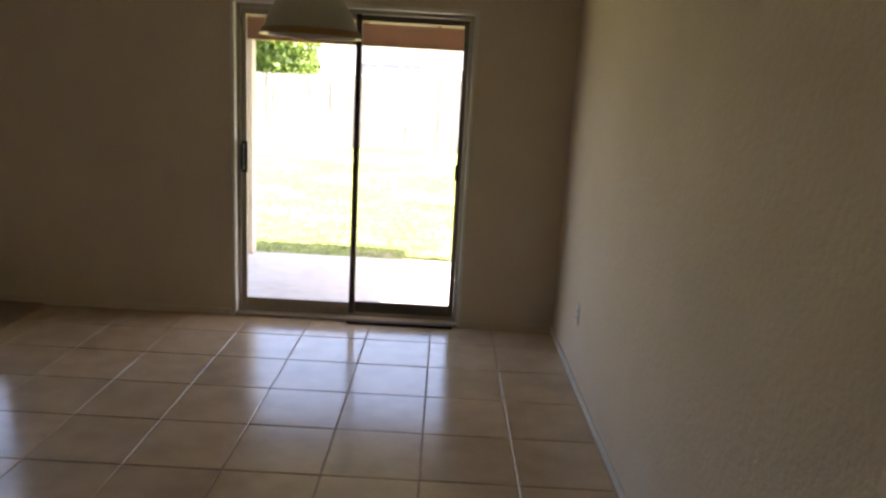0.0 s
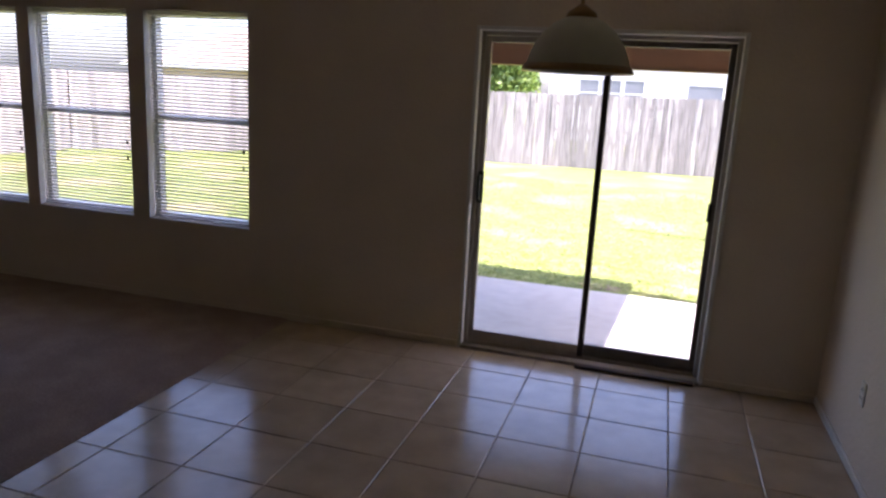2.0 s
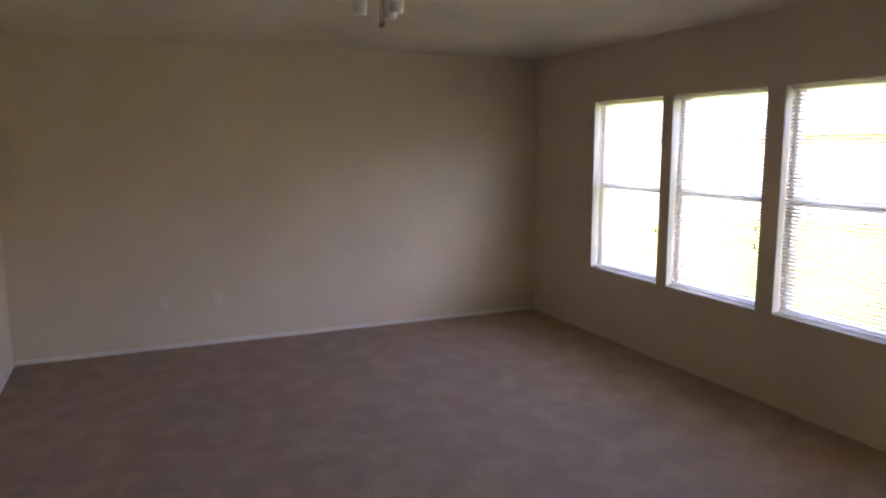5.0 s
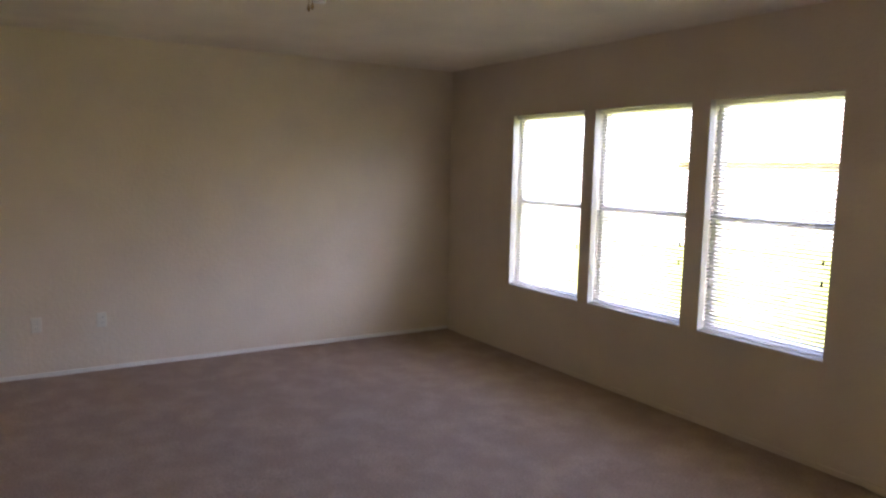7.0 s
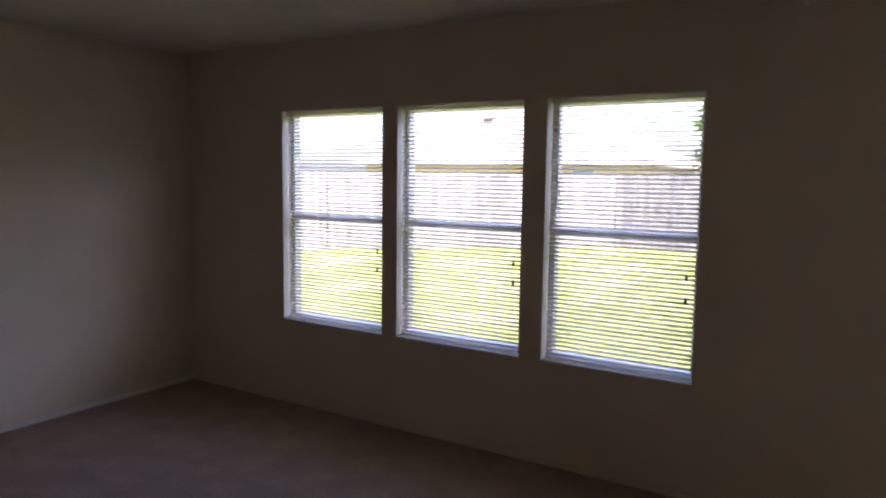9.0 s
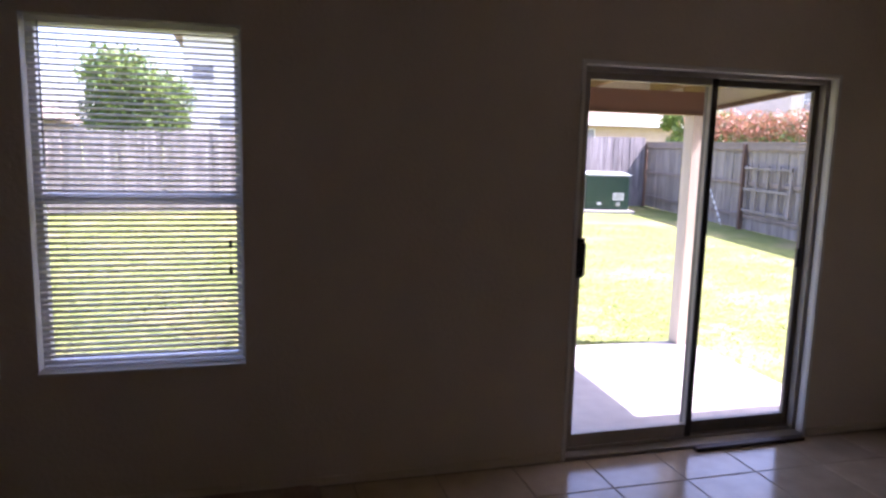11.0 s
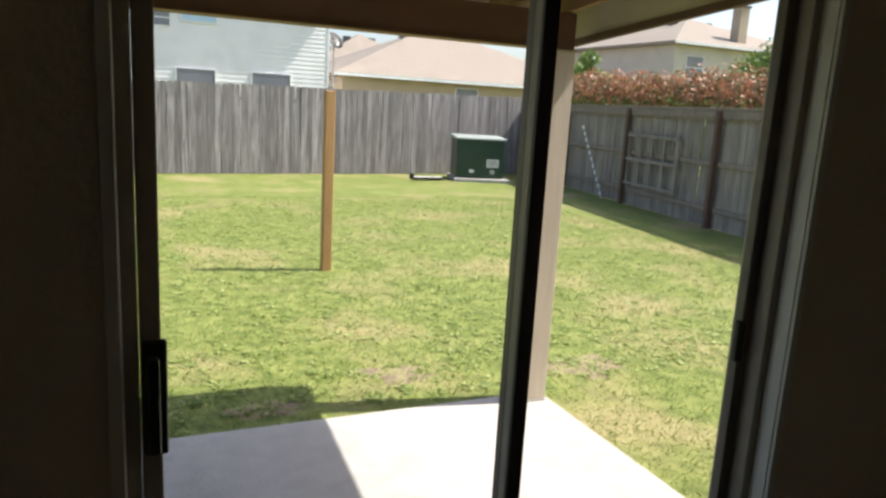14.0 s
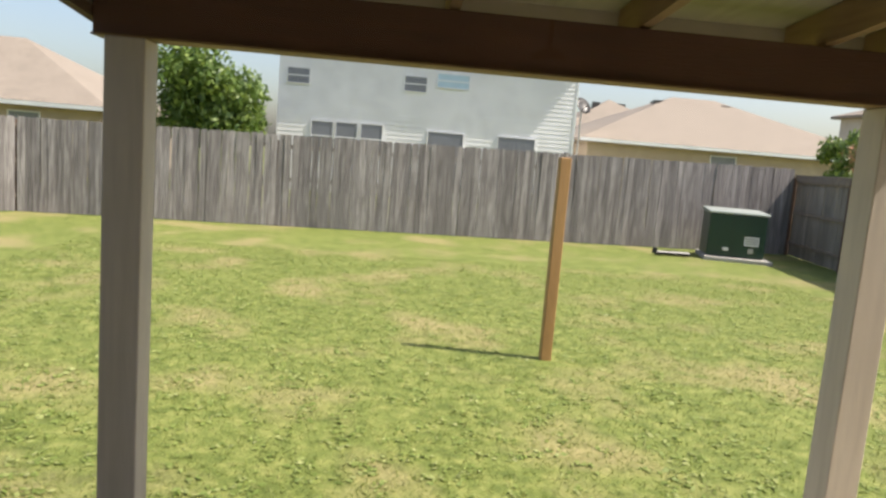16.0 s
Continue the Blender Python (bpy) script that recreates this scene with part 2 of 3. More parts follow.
def structure(name, bm, material, label="", category=""):
    return tagged(new(name, mesh_of(name, bm, material)), label, category, kind="structure")


# ---- the room ----
WEST, EAST, CEIL, T = -5.57, 2.19, 2.62, 0.16
SOUTH_L, SOUTH_K = -4.85, -8.2
CARPET_X = -1.30
WINDOWS = [(-4.55, -3.645), (-3.53, -2.63), (-2.49, -1.63)]
W_Z0, W_Z1 = 0.625, 2.14
D_X0, D_X1, D_Z1 = 0.0, 1.53, 2.07

segs, x = [], WEST - T
for (a, b), z0, z1 in [(w, W_Z0, W_Z1) for w in WINDOWS] + [((D_X0, D_X1), -0.1, D_Z1)]:
    segs.append((x, a, 0, T, -0.1, CEIL + 0.1))
    if z0 > 0:
        segs.append((a, b, 0, T, -0.1, z0))
    segs.append((a, b, 0, T, z1, CEIL + 0.1))
    x = b
segs.append((x, EAST + T, 0, T, -0.1, CEIL + 0.1))
structure("wall_north", boxes(*segs), M_WALL, "beige painted wall with three windows and a sliding door", "wall")
structure("wall_east", boxes((EAST, EAST + T, SOUTH_K - T, 0, -0.1, CEIL + 0.1)), M_WALL, "plain beige painted wall beside the tiled floor", "wall")
structure("wall_west", boxes((WEST - T, WEST, SOUTH_L - T, 0, -0.1, CEIL + 0.1)), M_WALL, "plain beige painted wall behind the carpet", "wall")
structure("wall_south", boxes((WEST, CARPET_X, SOUTH_L - T, SOUTH_L, -0.1, CEIL + 0.1)), M_WALL, "plain beige wall closing the carpeted room", "wall")
structure("wall_hall", boxes((CARPET_X - T, CARPET_X, SOUTH_K, SOUTH_L - T, -0.1, CEIL + 0.1), (CARPET_X - T, EAST, SOUTH_K - T, SOUTH_K, -0.1, CEIL + 0.1)), M_WALL, "plain beige walls closing the space behind", "wall")
structure("ceiling", boxes((WEST, EAST, SOUTH_L, 0, CEIL, CEIL + 0.1), (CARPET_X, EAST, SOUTH_K, SOUTH_L, CEIL, CEIL + 0.1)), M_CEIL, "flat textured off-white ceiling", "ceiling")


def house_shell():
    """The rest of the house: outer wall beyond the room, attic floor and low pitched roof with a boxed eave."""
    x0, x1, eave, y1 = WEST - 0.45, 6.4, 2.74, 0.36
    structure("wall_outer", boxes((EAST + T + 0.002, x1 - 0.4, 0.0, T, -0.3, CEIL + 0.1), (x1 - 0.4, x1 - 0.25, -8.0, T, -0.3, CEIL + 0.1)), M_TAN, "tan outer wall of the house beyond the room", "wall")
    structure("soffit", boxes((x0, x1, -9.2, y1, eave, eave + 0.03)), M_FASCIA, "cream boxed soffit under the roof edge", "soffit")
    bm = bmesh.new()
    ends = [[bm.verts.new((x, y, z)) for y, z in ((y1 + 0.02, eave + 0.032), (y1 + 0.02, eave + 0.16), (-4.4, eave + 1.75), (-9.2, eave + 0.16), (-9.2, eave + 0.032))] for x in (x0, x1)]
    bm.faces.new(ends[0])
    bm.faces.new(ends[1][::-1])
    for k in range(5):
        n = (k + 1) % 5
        bm.faces.new((ends[0][n], ends[0][k], ends[1][k], ends[1][n]))
    structure("house_roof", bm, M_ROOF, "low pitched shingle roof over the room", "roof")


house_shell()


def carpet_floor():
    """Carpet with soft pile and trodden hollows."""
    bm = bmesh.new()
    nx, ny = 90, 100
    grid = []
    for j in range(ny + 1):
        row = []
        for i in range(nx + 1):
            px, py = WEST + (CARPET_X - WEST) * i / nx, SOUTH_L - SOUTH_L * j / ny
            edge = 0.006 * noise.noise((py * 5, 0.3, 0)) if i == nx else 0
            z = 0.012 + 0.004 * noise.noise((px * 2.2, py * 2.2, 1)) + 0.002 * noise.noise((px * 9, py * 9, 4))
            row.append(bm.verts.new((px + edge, py, z if i < nx else 0.001)))
        grid.append(row)
    for j in range(ny):
        for i in range(nx):
            f = bm.faces.new((grid[j][i], grid[j][i + 1], grid[j + 1][i + 1], grid[j + 1][i]))
            f.smooth = True
    return bm


structure("floor_carpet", carpet_floor(), M_CARPET, "brown wall-to-wall carpet with faint trodden marks and painted lit patches", "carpet")
structure("subfloor", boxes((WEST, EAST, SOUTH_L, 0, -0.1, -0.004), (CARPET_X, EAST, SOUTH_K, SOUTH_L, -0.1, -0.004)), M_GROUT, "dark grout bed under the tiles and carpet", "floor")

BH = 0.045
for name, s in (("baseboard_north", [(WEST + 0.012, D_X0 - 0.03, -0.012, 0, 0, BH), (D_X1 + 0.03, EAST - 0.012, -0.012, 0, 0, BH)]),
                ("baseboard_east", [(EAST - 0.012, EAST, SOUTH_K, -0.012, 0, BH)]),
                ("baseboard_west", [(WEST, WEST + 0.012, SOUTH_L, 0, 0.0, BH)]),
                ("baseboard_south", [(WEST + 0.012, CARPET_X, SOUTH_L, SOUTH_L + 0.012, 0, BH)])):
    structure(name, boxes(*s, bevel=0.003), M_WALL if name == "baseboard_north" else M_TRIM, "low painted baseboard along the wall", "baseboard")


# ---- windows and blinds ----
def window(i, a, b):
    w = thing("window_%d" % i, ((a + b) / 2, 0, W_Z0), label="white single-hung window in a deep plaster reveal", category="window", group="row of three windows", kind="structure")
    h, hw = W_Z1 - W_Z0, (b - a) / 2
    part("window_frame", boxes((-hw, -hw + 0.035, 0.09, 0.155, 0, h), (hw - 0.035, hw, 0.09, 0.155, 0, h), (-hw + 0.035, hw - 0.035, 0.09, 0.155, 0, 0.04), (-hw + 0.035, hw - 0.035, 0.09, 0.155, h - 0.035, h), bevel=0.003), M_VINYL, w)
    part("meeting_rail", boxes((-hw + 0.035, hw - 0.035, 0.095, 0.14, h * 0.485, h * 0.485 + 0.045), bevel=0.004), M_VINYL, w)
    for z0, z1, y in ((0.04, h * 0.485, 0.112), (h * 0.485 + 0.045, h - 0.035, 0.13)):
        g = part("pane", boxes((-hw + 0.035, hw - 0.035, y, y + 0.004, z0, z1)), M_GLASS, w)
        g.visible_shadow = False
    part("window_sill", boxes((-hw + 0.001, hw - 0.001, -0.012, 0.088, 0.0, 0.014), bevel=0.004), M_TRIM, w, "narrow white painted sill")
    part("reveal", boxes((-hw, -hw + 0.004, 0.001, 0.089, 0.014, h), (hw - 0.004, hw, 0.001, 0.089, 0.014, h), (-hw + 0.004, hw - 0.004, 0.001, 0.089, h - 0.004, h)), M_TRIM, w, "white painted window reveal")
    return w


def slat_mesh(width):
    bm = bmesh.new()
    rows = []
    for k in range(5):
        u = k / 4 - 0.5
        y, z = u * 0.0254, 0.0022 * (1 - 4 * u * u)
        rows.append([bm.verts.new((s * width / 2, y, z)) for s in (-1, 1)])
    for p, q in zip(rows, rows[1:]):
        bm.faces.new((p[0], p[1], q[1], q[0])).smooth = True
    top = bmesh.ops.extrude_face_region(bm, geom=list(bm.faces))
    bmesh.ops.translate(bm, verts=[v for v in top["geom"] if isinstance(v, bmesh.types.BMVert)], vec=(0, 0, 0.0006))
    return mesh_of("slat", bm, M_SLAT)


def blind(a, b):
    width, h = b - a - 0.03, W_Z1 - W_Z0
    o = thing("window_blind", ((a + b) / 2, 0.050, W_Z0), label="white horizontal mini blind, lowered with open slats", category="blind", group="window blinds")
    part("head_rail", boxes((-width / 2, width / 2, -0.018, 0.018, h - 0.034, h - 0.006), bevel=0.003), M_SLAT, o)
    part("bottom_rail", boxes((-width / 2, width / 2, -0.013, 0.013, 0.018, 0.032), bevel=0.004), M_SLAT, o)
    me = slat_mesh(width)
    n = 58
    for k in range(n):
        z = 0.047 + (h - 0.034 - 0.062) * k / (n - 1)
        share("slat", me, o, pose(0, 0, z, 25 + random.uniform(-1.5, 1.5), random.uniform(-0.12, 0.12), 0))
    for s in (-0.36, 0.36):
        part("ladder_cord", rod((s * width, -0.0165, 0.03), (s * width, -0.0165, h - 0.03), 0.0009, 5), M_SLAT, o)
    part("tilt_wand", rod((-width / 2 + 0.05, -0.024, h - 0.62), (-width / 2 + 0.05, -0.021, h - 0.03), 0.0035, 6), M_METAL, o, "grey tilt wand")
    cord = part("lift_cord", rod((width / 2 - 0.045, -0.022, 0.46), (width / 2 - 0.045, -0.02, h - 0.03), 0.0008, 5), M_SLAT, o)
    for z in (0.44, 0.56):
        bm = lathe([(0.003, z + 0.02), (0.008, z), (0.009, z - 0.012), (0.004, z - 0.018)], 10)
        bmesh.ops.translate(bm, verts=list(bm.verts), vec=(width / 2 - 0.045, -0.023, 0))
        part("tassel", bm, M_DARKSLOT, cord, "dark plastic tassel")
    return o


for i, (a, b) in enumerate(WINDOWS):
    window(i + 1, a, b)
    blind(a, b)


# ---- sliding glass door ----
DOOR_Y = 0.045
def sliding_door():
    d = thing("door_1", (D_X0, DOOR_Y, 0), label="closed two-panel sliding glass patio door in aluminium frame", category="glass door", kind="structure")
    w, h = D_X1 - D_X0, D_Z1
    part("door_casing", boxes((-0.02, 0.004, -0.057, -0.047, 0, h + 0.02), (w - 0.004, w + 0.02, -0.057, -0.047, 0, h + 0.02), (0.004, w - 0.004, -0.057, -0.047, h - 0.004, h + 0.02), bevel=0.003), M_TRIM, d, "thin white painted casing")
    part("jamb_lining", boxes((0.0005, 0.005, -0.0445, -0.001, 0.023, h - 0.001), (w - 0.005, w - 0.0005, -0.0445, -0.001, 0.023, h - 0.001), (0.005, w - 0.005, -0.0445, -0.001, h - 0.005, h - 0.0005)), M_TRIM, d, "white painted jamb lining")
    part("outer_frame", boxes((0, 0.03, 0, 0.11, 0.023, h), (w - 0.03, w, 0, 0.11, 0.023, h), (0.03, w - 0.03, 0, 0.11, h - 0.03, h), bevel=0.003), M_ALU, d)
    part("sill_track", boxes((0, w, -0.066, 0.11, 0.0, 0.022), (0, w, 0.012, 0.018, 0.022, 0.04), (0, w, 0.062, 0.068, 0.022, 0.04), bevel=0.002), M_ALU, d)
    # Both panels are almond; the fixed one has backlight shade in its colour.
    for nm, x0, x1, y, m in (("sliding_panel", 0.031, 0.805, 0.012, M_ALU), ("fixed_panel", 0.775, w - 0.031, 0.046, M_ALU_BACKLIT)):
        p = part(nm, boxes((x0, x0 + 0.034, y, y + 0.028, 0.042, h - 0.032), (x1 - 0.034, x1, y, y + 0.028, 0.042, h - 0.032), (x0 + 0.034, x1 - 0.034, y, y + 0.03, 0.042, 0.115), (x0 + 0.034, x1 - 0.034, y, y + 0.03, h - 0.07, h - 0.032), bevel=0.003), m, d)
        g = part("pane", boxes((x0 + 0.034, x1 - 0.034, y + 0.014, y + 0.019, 0.115, h - 0.07)), M_GLASS, p)
        g.visible_shadow = False
    # Meeting stile coloured near black, as it stands against daylight.
    part("interlock_stile", boxes((0.772, 0.808, 0.004, 0.0115, 0.042, h - 0.032), bevel=0.002), M_DARKALU, d, "almond meeting stile, coloured dark for backlight")
    hd = part("door_handle", boxes((0.034, 0.074, -0.006, 0.011, 0.985, 1.195), bevel=0.005), M_BLACK, d, "black pull handle")
    part("grip", boxes((0.042, 0.060, -0.048, -0.030, 1.005, 1.175), (0.044, 0.058, -0.034, -0.005, 1.01, 1.03), (0.044, 0.058, -0.034, -0.005, 1.15, 1.17), bevel=0.004), M_BLACK, hd)
    part("screen_latch", boxes((w - 0.075, w - 0.05, 0.045, 0.061, 1.0, 1.11), bevel=0.003), M_BLACK, d, "small black latch")
    return d


sliding_door()
tagged(new("threshold_strip", mesh_of("threshold_strip", boxes((0.775, 1.50, -0.070, -0.0225, 0.0, 0.024), bevel=0.006), M_BROWN)), "dark brown threshold strip on the tiles before the glass door", "threshold strip")


# ---- outlets ----
def outlet(place, turn, label):
    o = thing("wall_outlet", place, turn, label, "outlet", "wall outlets")
    part("cover_plate", boxes((-0.036, 0.036, -0.007, 0, -0.058, 0.058), bevel=0.004), M_OUTLET, o)
    for z in (-0.021, 0.021):
        s = part("socket", boxes((-0.017, 0.017, -0.009, -0.0065, z - 0.014, z + 0.014), bevel=0.001), M_OUTLET, o)
        part("slot", boxes((-0.008, -0.006, -0.0098, -0.0085, z - 0.005, z + 0.006), (0.006, 0.008, -0.0098, -0.0085, z - 0.005, z + 0.006)), M_DARKSLOT, s)
    return o


outlet((EAST, -0.83, 0.40), -90, "ivory power outlet low on the wall near the glass door")
outlet((WEST, -3.25, 0.42), 90, "ivory power outlet low on the wall over the carpet")
outlet((WEST, -3.70, 0.42), 90, "ivory cable outlet low on the wall over the carpet")


# ---- pendant lamp ----
def pendant():
    o = thing("pendant_lamp", (0.83, -1.78, 1.775), label="frosted dome pendant lamp with brass rim, unlit, over the tiles", category="pendant lamp")
    prof = [(0.186, 0.0), (0.184, 0.014), (0.175, 0.048), (0.158, 0.088), (0.130, 0.132), (0.094, 0.164), (0.052, 0.186), (0.03, 0.191)]
    inner = [(r - 0.005, z - (0.004 if z > 0.02 else 0)) for r, z in prof[::-1]]
    bm = bmesh.new()
    rings, steps = [], 48
    for r, z in prof + inner:
        rings.append([bm.verts.new((r * math.cos(2 * math.pi * i / steps), r * math.sin(2 * math.pi * i / steps), z)) for i in range(steps)])
    for p, q in zip(rings, rings[1:] + rings[:1]):
        for i in range(steps):
            bm.faces.new((p[i], p[(i + 1) % steps], q[(i + 1) % steps], q[i])).smooth = True
    part("shade", bm, M_SHADE, o, "frosted off-white glass dome")
    bm = bmesh.new()
    rings = []
    for r, z in ((0.187, 0.022), (0.199, 0.004), (0.199, -0.004), (0.187, 0.004)):
        rings.append([bm.verts.new((r * math.cos(2 * math.pi * i / steps), r * math.sin(2 * math.pi * i / steps), z)) for i in range(steps)])
    for p, q in zip(rings, rings[1:] + rings[:1]):
        for i in range(steps):
            bm.faces.new((p[i], p[(i + 1) % steps], q[(i + 1) % steps], q[i])).smooth = True
    part("rim", bm, M_BRASS, o, "brass rim")
    part("cap", lathe([(0.056, 0.184), (0.05, 0.202), (0.03, 0.216), (0.012, 0.23)], 24), M_BRASS, o, "brass cap")
    part("stem", rod((0, 0, 0.225), (0, 0, CEIL - 1.775 - 0.02), 0.007), M_BRASS, o)
    part("canopy", lathe([(0.02, CEIL - 1.775 - 0.045), (0.055, CEIL - 1.775 - 0.02), (0.062, CEIL - 1.775)], 24), M_BRASS, o)
    part("bulb", lathe([(0.012, 0.185), (0.014, 0.14), (0.03, 0.10), (0.03, 0.08), (0.012, 0.055)], 16), M_VINYL, o)
    return o


pendant()


# ---- ceiling light over the carpet ----
def ceiling_light():
    o = thing("ceiling_light", (-2.25, -2.8, CEIL), label="small brass ceiling light with frosted glass bells and pull chains", category="ceiling light")
    part("canopy", lathe([(0.03, -0.10), (0.07, -0.06), (0.085, -0.02), (0.085, 0)], 28), M_BRASS, o)
    for k in range(3):
        a = radians(20 + 120 * k)
        cx, cy = 0.10 * math.cos(a), 0.10 * math.sin(a)
        part("arm", rod((0.02 * math.cos(a), 0.02 * math.sin(a), -0.085), (cx, cy, -0.15), 0.008), M_BRASS, o)
        bm = lathe([(0.03, -0.275), (0.034, -0.235), (0.03, -0.19), (0.016, -0.145)], 20)
        bmesh.ops.translate(bm, verts=list(bm.verts), vec=(cx, cy, 0))
        part("glass_bell", bm, M_VINYL, o)
    for s in (-0.02, 0.02):
        c = part("pull_chain", rod((s, 0, -0.30), (s, 0, -0.095), 0.0018, 6), M_BRASS, o)
        bm = lathe([(0.003, -0.33), (0.007, -0.32), (0.003, -0.30)], 10)
        bmesh.ops.translate(bm, verts=list(bm.verts), vec=(s, 0, 0))
        part("pull_knob", bm, M_BRASS, c)
    return o


ceiling_light()

# ---- outside: ground and patio ----
G = -0.15
bm = bmesh.new()
bm.faces.new([bm.verts.new(p) for p in ((-400, -400, G), (400, -400, G), (400, 400, G), (-400, 400, G))])
structure("ground", bm, M_LAWN, "sunlit lawn with straw-coloured worn patches", "lawn")
SLAB_X0, SLAB_X1, SLAB_Y1 = -0.95, 2.40, 2.43
structure("patio_slab", boxes((SLAB_X0, SLAB_X1, T, SLAB_Y1, -0.30, -0.135), bevel=0.008), M_CONC, "pale concrete patio slab outside the glass door", "patio")


def patio_post(x, y):
    o = thing("patio_post", (x, y, -0.135), label="square cream-painted wooden post holding the patio roof", category="post", group="patio posts")
    part("shaft", boxes((-0.07, 0.07, -0.07, 0.07, 0.012, 2.096), bevel=0.006), M_POSTW, o)
    part("base", boxes((-0.074, 0.074, -0.074, 0.074, 0, 0.011), bevel=0.002), M_METAL, o)
    return o


patio_post(2.29, 2.36)
patio_post(-0.57, 2.36)
SLOPE = 0.085
R_X0, R_X1 = -0.72, 2.50


def patio_roof():
    o = thing("patio_roof", (0, 2.36, 1.97), label="wooden patio roof with exposed rafters and cream barge boards", category="patio roof")
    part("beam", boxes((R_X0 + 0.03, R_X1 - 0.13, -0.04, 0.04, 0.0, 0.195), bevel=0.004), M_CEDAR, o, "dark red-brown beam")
    part("beam_plate", boxes((R_X0 + 0.03, R_X1 - 0.13, -0.055, 0.065, -0.008, -0.0005)), M_RAFTER, o)
    length = 2.36 - T

    def sloped(x0, x1, y0, y1, z0, z1):
        bm = boxes((x0, x1, y0, y1, z0, z1))
        for v in bm.verts:
            v.co.z -= SLOPE * v.co.y
        return bm
    for x in (-0.62, -0.15, 0.56, 1.27, 1.98, 2.33):
        part("rafter", sloped(x - 0.02, x + 0.02, -length, 0.26, 0.20, 0.335), M_RAFTER, o)
    n = 12
    for k in range(n):
        y0 = -length + (length + 0.30) * k / n
        part("deck_board", sloped(R_X0, R_X1, y0 + 0.002, y0 + (length + 0.30) / n - 0.002, 0.337 + 0.001 * (k % 3), 0.36), M_DECK, o)
    part("roofing", sloped(R_X0 - 0.03, R_X1 + 0.03, -length, 0.33, 0.364, 0.38), M_ROOF, o)
    for x in (R_X0, R_X1 - 0.02):
        part("barge_board", sloped(x, x + 0.02, -length, 0.30, 0.09, 0.335), M_FASCIA, o, "cream barge board")
        part("barge_trim", sloped(x - 0.008, x + 0.028, -length, 0.305, 0.05, 0.089), M_FPOST, o, "dark lower trim")
    part("fascia", sloped(R_X0, R_X1, 0.302, 0.322, 0.18, 0.36), M_FASCIA, o)
    part("lookout", sloped(2.352, R_X1 - 0.022, -0.95, -0.91, 0.20, 0.335), M_RAFTER, o)
    return o


patio_roof()


# ---- pole in the lawn ----
pole = thing("wooden_pole", (1.94, 5.98, G), label="bare orange-brown square pole standing in the lawn", category="pole")
part("shaft", boxes((-0.05, 0.05, -0.05, 0.05, -0.2, 1.86), bevel=0.008), M_POLE, pole)
part("bracket", boxes((-0.012, 0.02, -0.02, 0.02, 1.861, 1.91), bevel=0.003), M_METAL, pole)


# ---- transformer box ----
def utility_box():
    o = thing("utility_box", (8.22, 15.0, G), -16, "large dark green metal utility box on a concrete pad", "utility box")
    part("pad", boxes((-0.66, 0.74, -0.74, 0.62, -0.1, 0.08), bevel=0.01), M_CONC, o)
    part("cabinet", boxes((-0.60, 0.60, -0.50, 0.50, 0.082, 1.02), bevel=0.03), M_GREENBOX, o)
    bm = boxes((-0.635, 0.635, -0.545, 0.53, 1.022, 1.075), bevel=0.022)
    for v in bm.verts:
        if v.co.z > 1.05:
            v.co.z += 0.04 * (0.53 + v.co.y)
    part("lid", bm, M_LID, o, "lid coloured pale to look sunlit")
    part("door_seam", boxes((-0.106, -0.094, -0.506, -0.501, 0.12, 1.0)), M_BLACK, o)
    for x in (-0.55, 0.53):
        for z in (0.25, 0.80):
            part("hinge", boxes((x, x + 0.03, -0.516, -0.501, z, z + 0.1), bevel=0.004), M_GREENBOX, o)
    s = part("label_plate", boxes((0.16, 0.46, -0.508, -0.502, 0.36, 0.56)), M_WHITE, o, "white warning label")
    for k in range(3):
        part("label_bar", boxes((0.19, 0.43, -0.512, -0.509, 0.40 + 0.05 * k, 0.418 + 0.05 * k)), M_BLACK, s)
    part("latch", boxes((0.25, 0.36, -0.54, -0.501, 0.20, 0.30), bevel=0.01), M_METAL, o)
    part("small_label", boxes((-0.27, -0.15, -0.507, -0.502, 0.22, 0.29)), M_WHITE, o)
    return o


utility_box()
pipe = thing("drain_pipe", (6.55, 14.55, G), label="short black drain pipe lying in the grass", category="pipe")
part("tube", rod((-0.25, 0, 0.07), (0.55, 0.1, 0.06), 0.05, 12), M_BLACK, pipe)
part("elbow", rod((-0.28, -0.01, 0.05), (-0.25, 0.0, 0.17), 0.055, 12), M_BLACK, pipe)


# ---- fences ----
def picket_mesh(h, w, material):
    bm = bmesh.new()
    c = w * 0.14
    outline = [(-w / 2, 0), (w / 2, 0), (w / 2, h - c), (w / 2 - c, h), (-w / 2 + c, h), (-w / 2, h - c)]
    f = [bm.verts.new((x, -0.008, z)) for x, z in outline]
    b = [bm.verts.new((x, 0.008, z)) for x, z in outline]
    bm.faces.new(f)
    bm.faces.new(b[::-1])
    for i in range(6):
        j = (i + 1) % 6
        bm.faces.new((f[j], f[i], b[i], b[j]))
    return mesh_of("picket", bm, material)


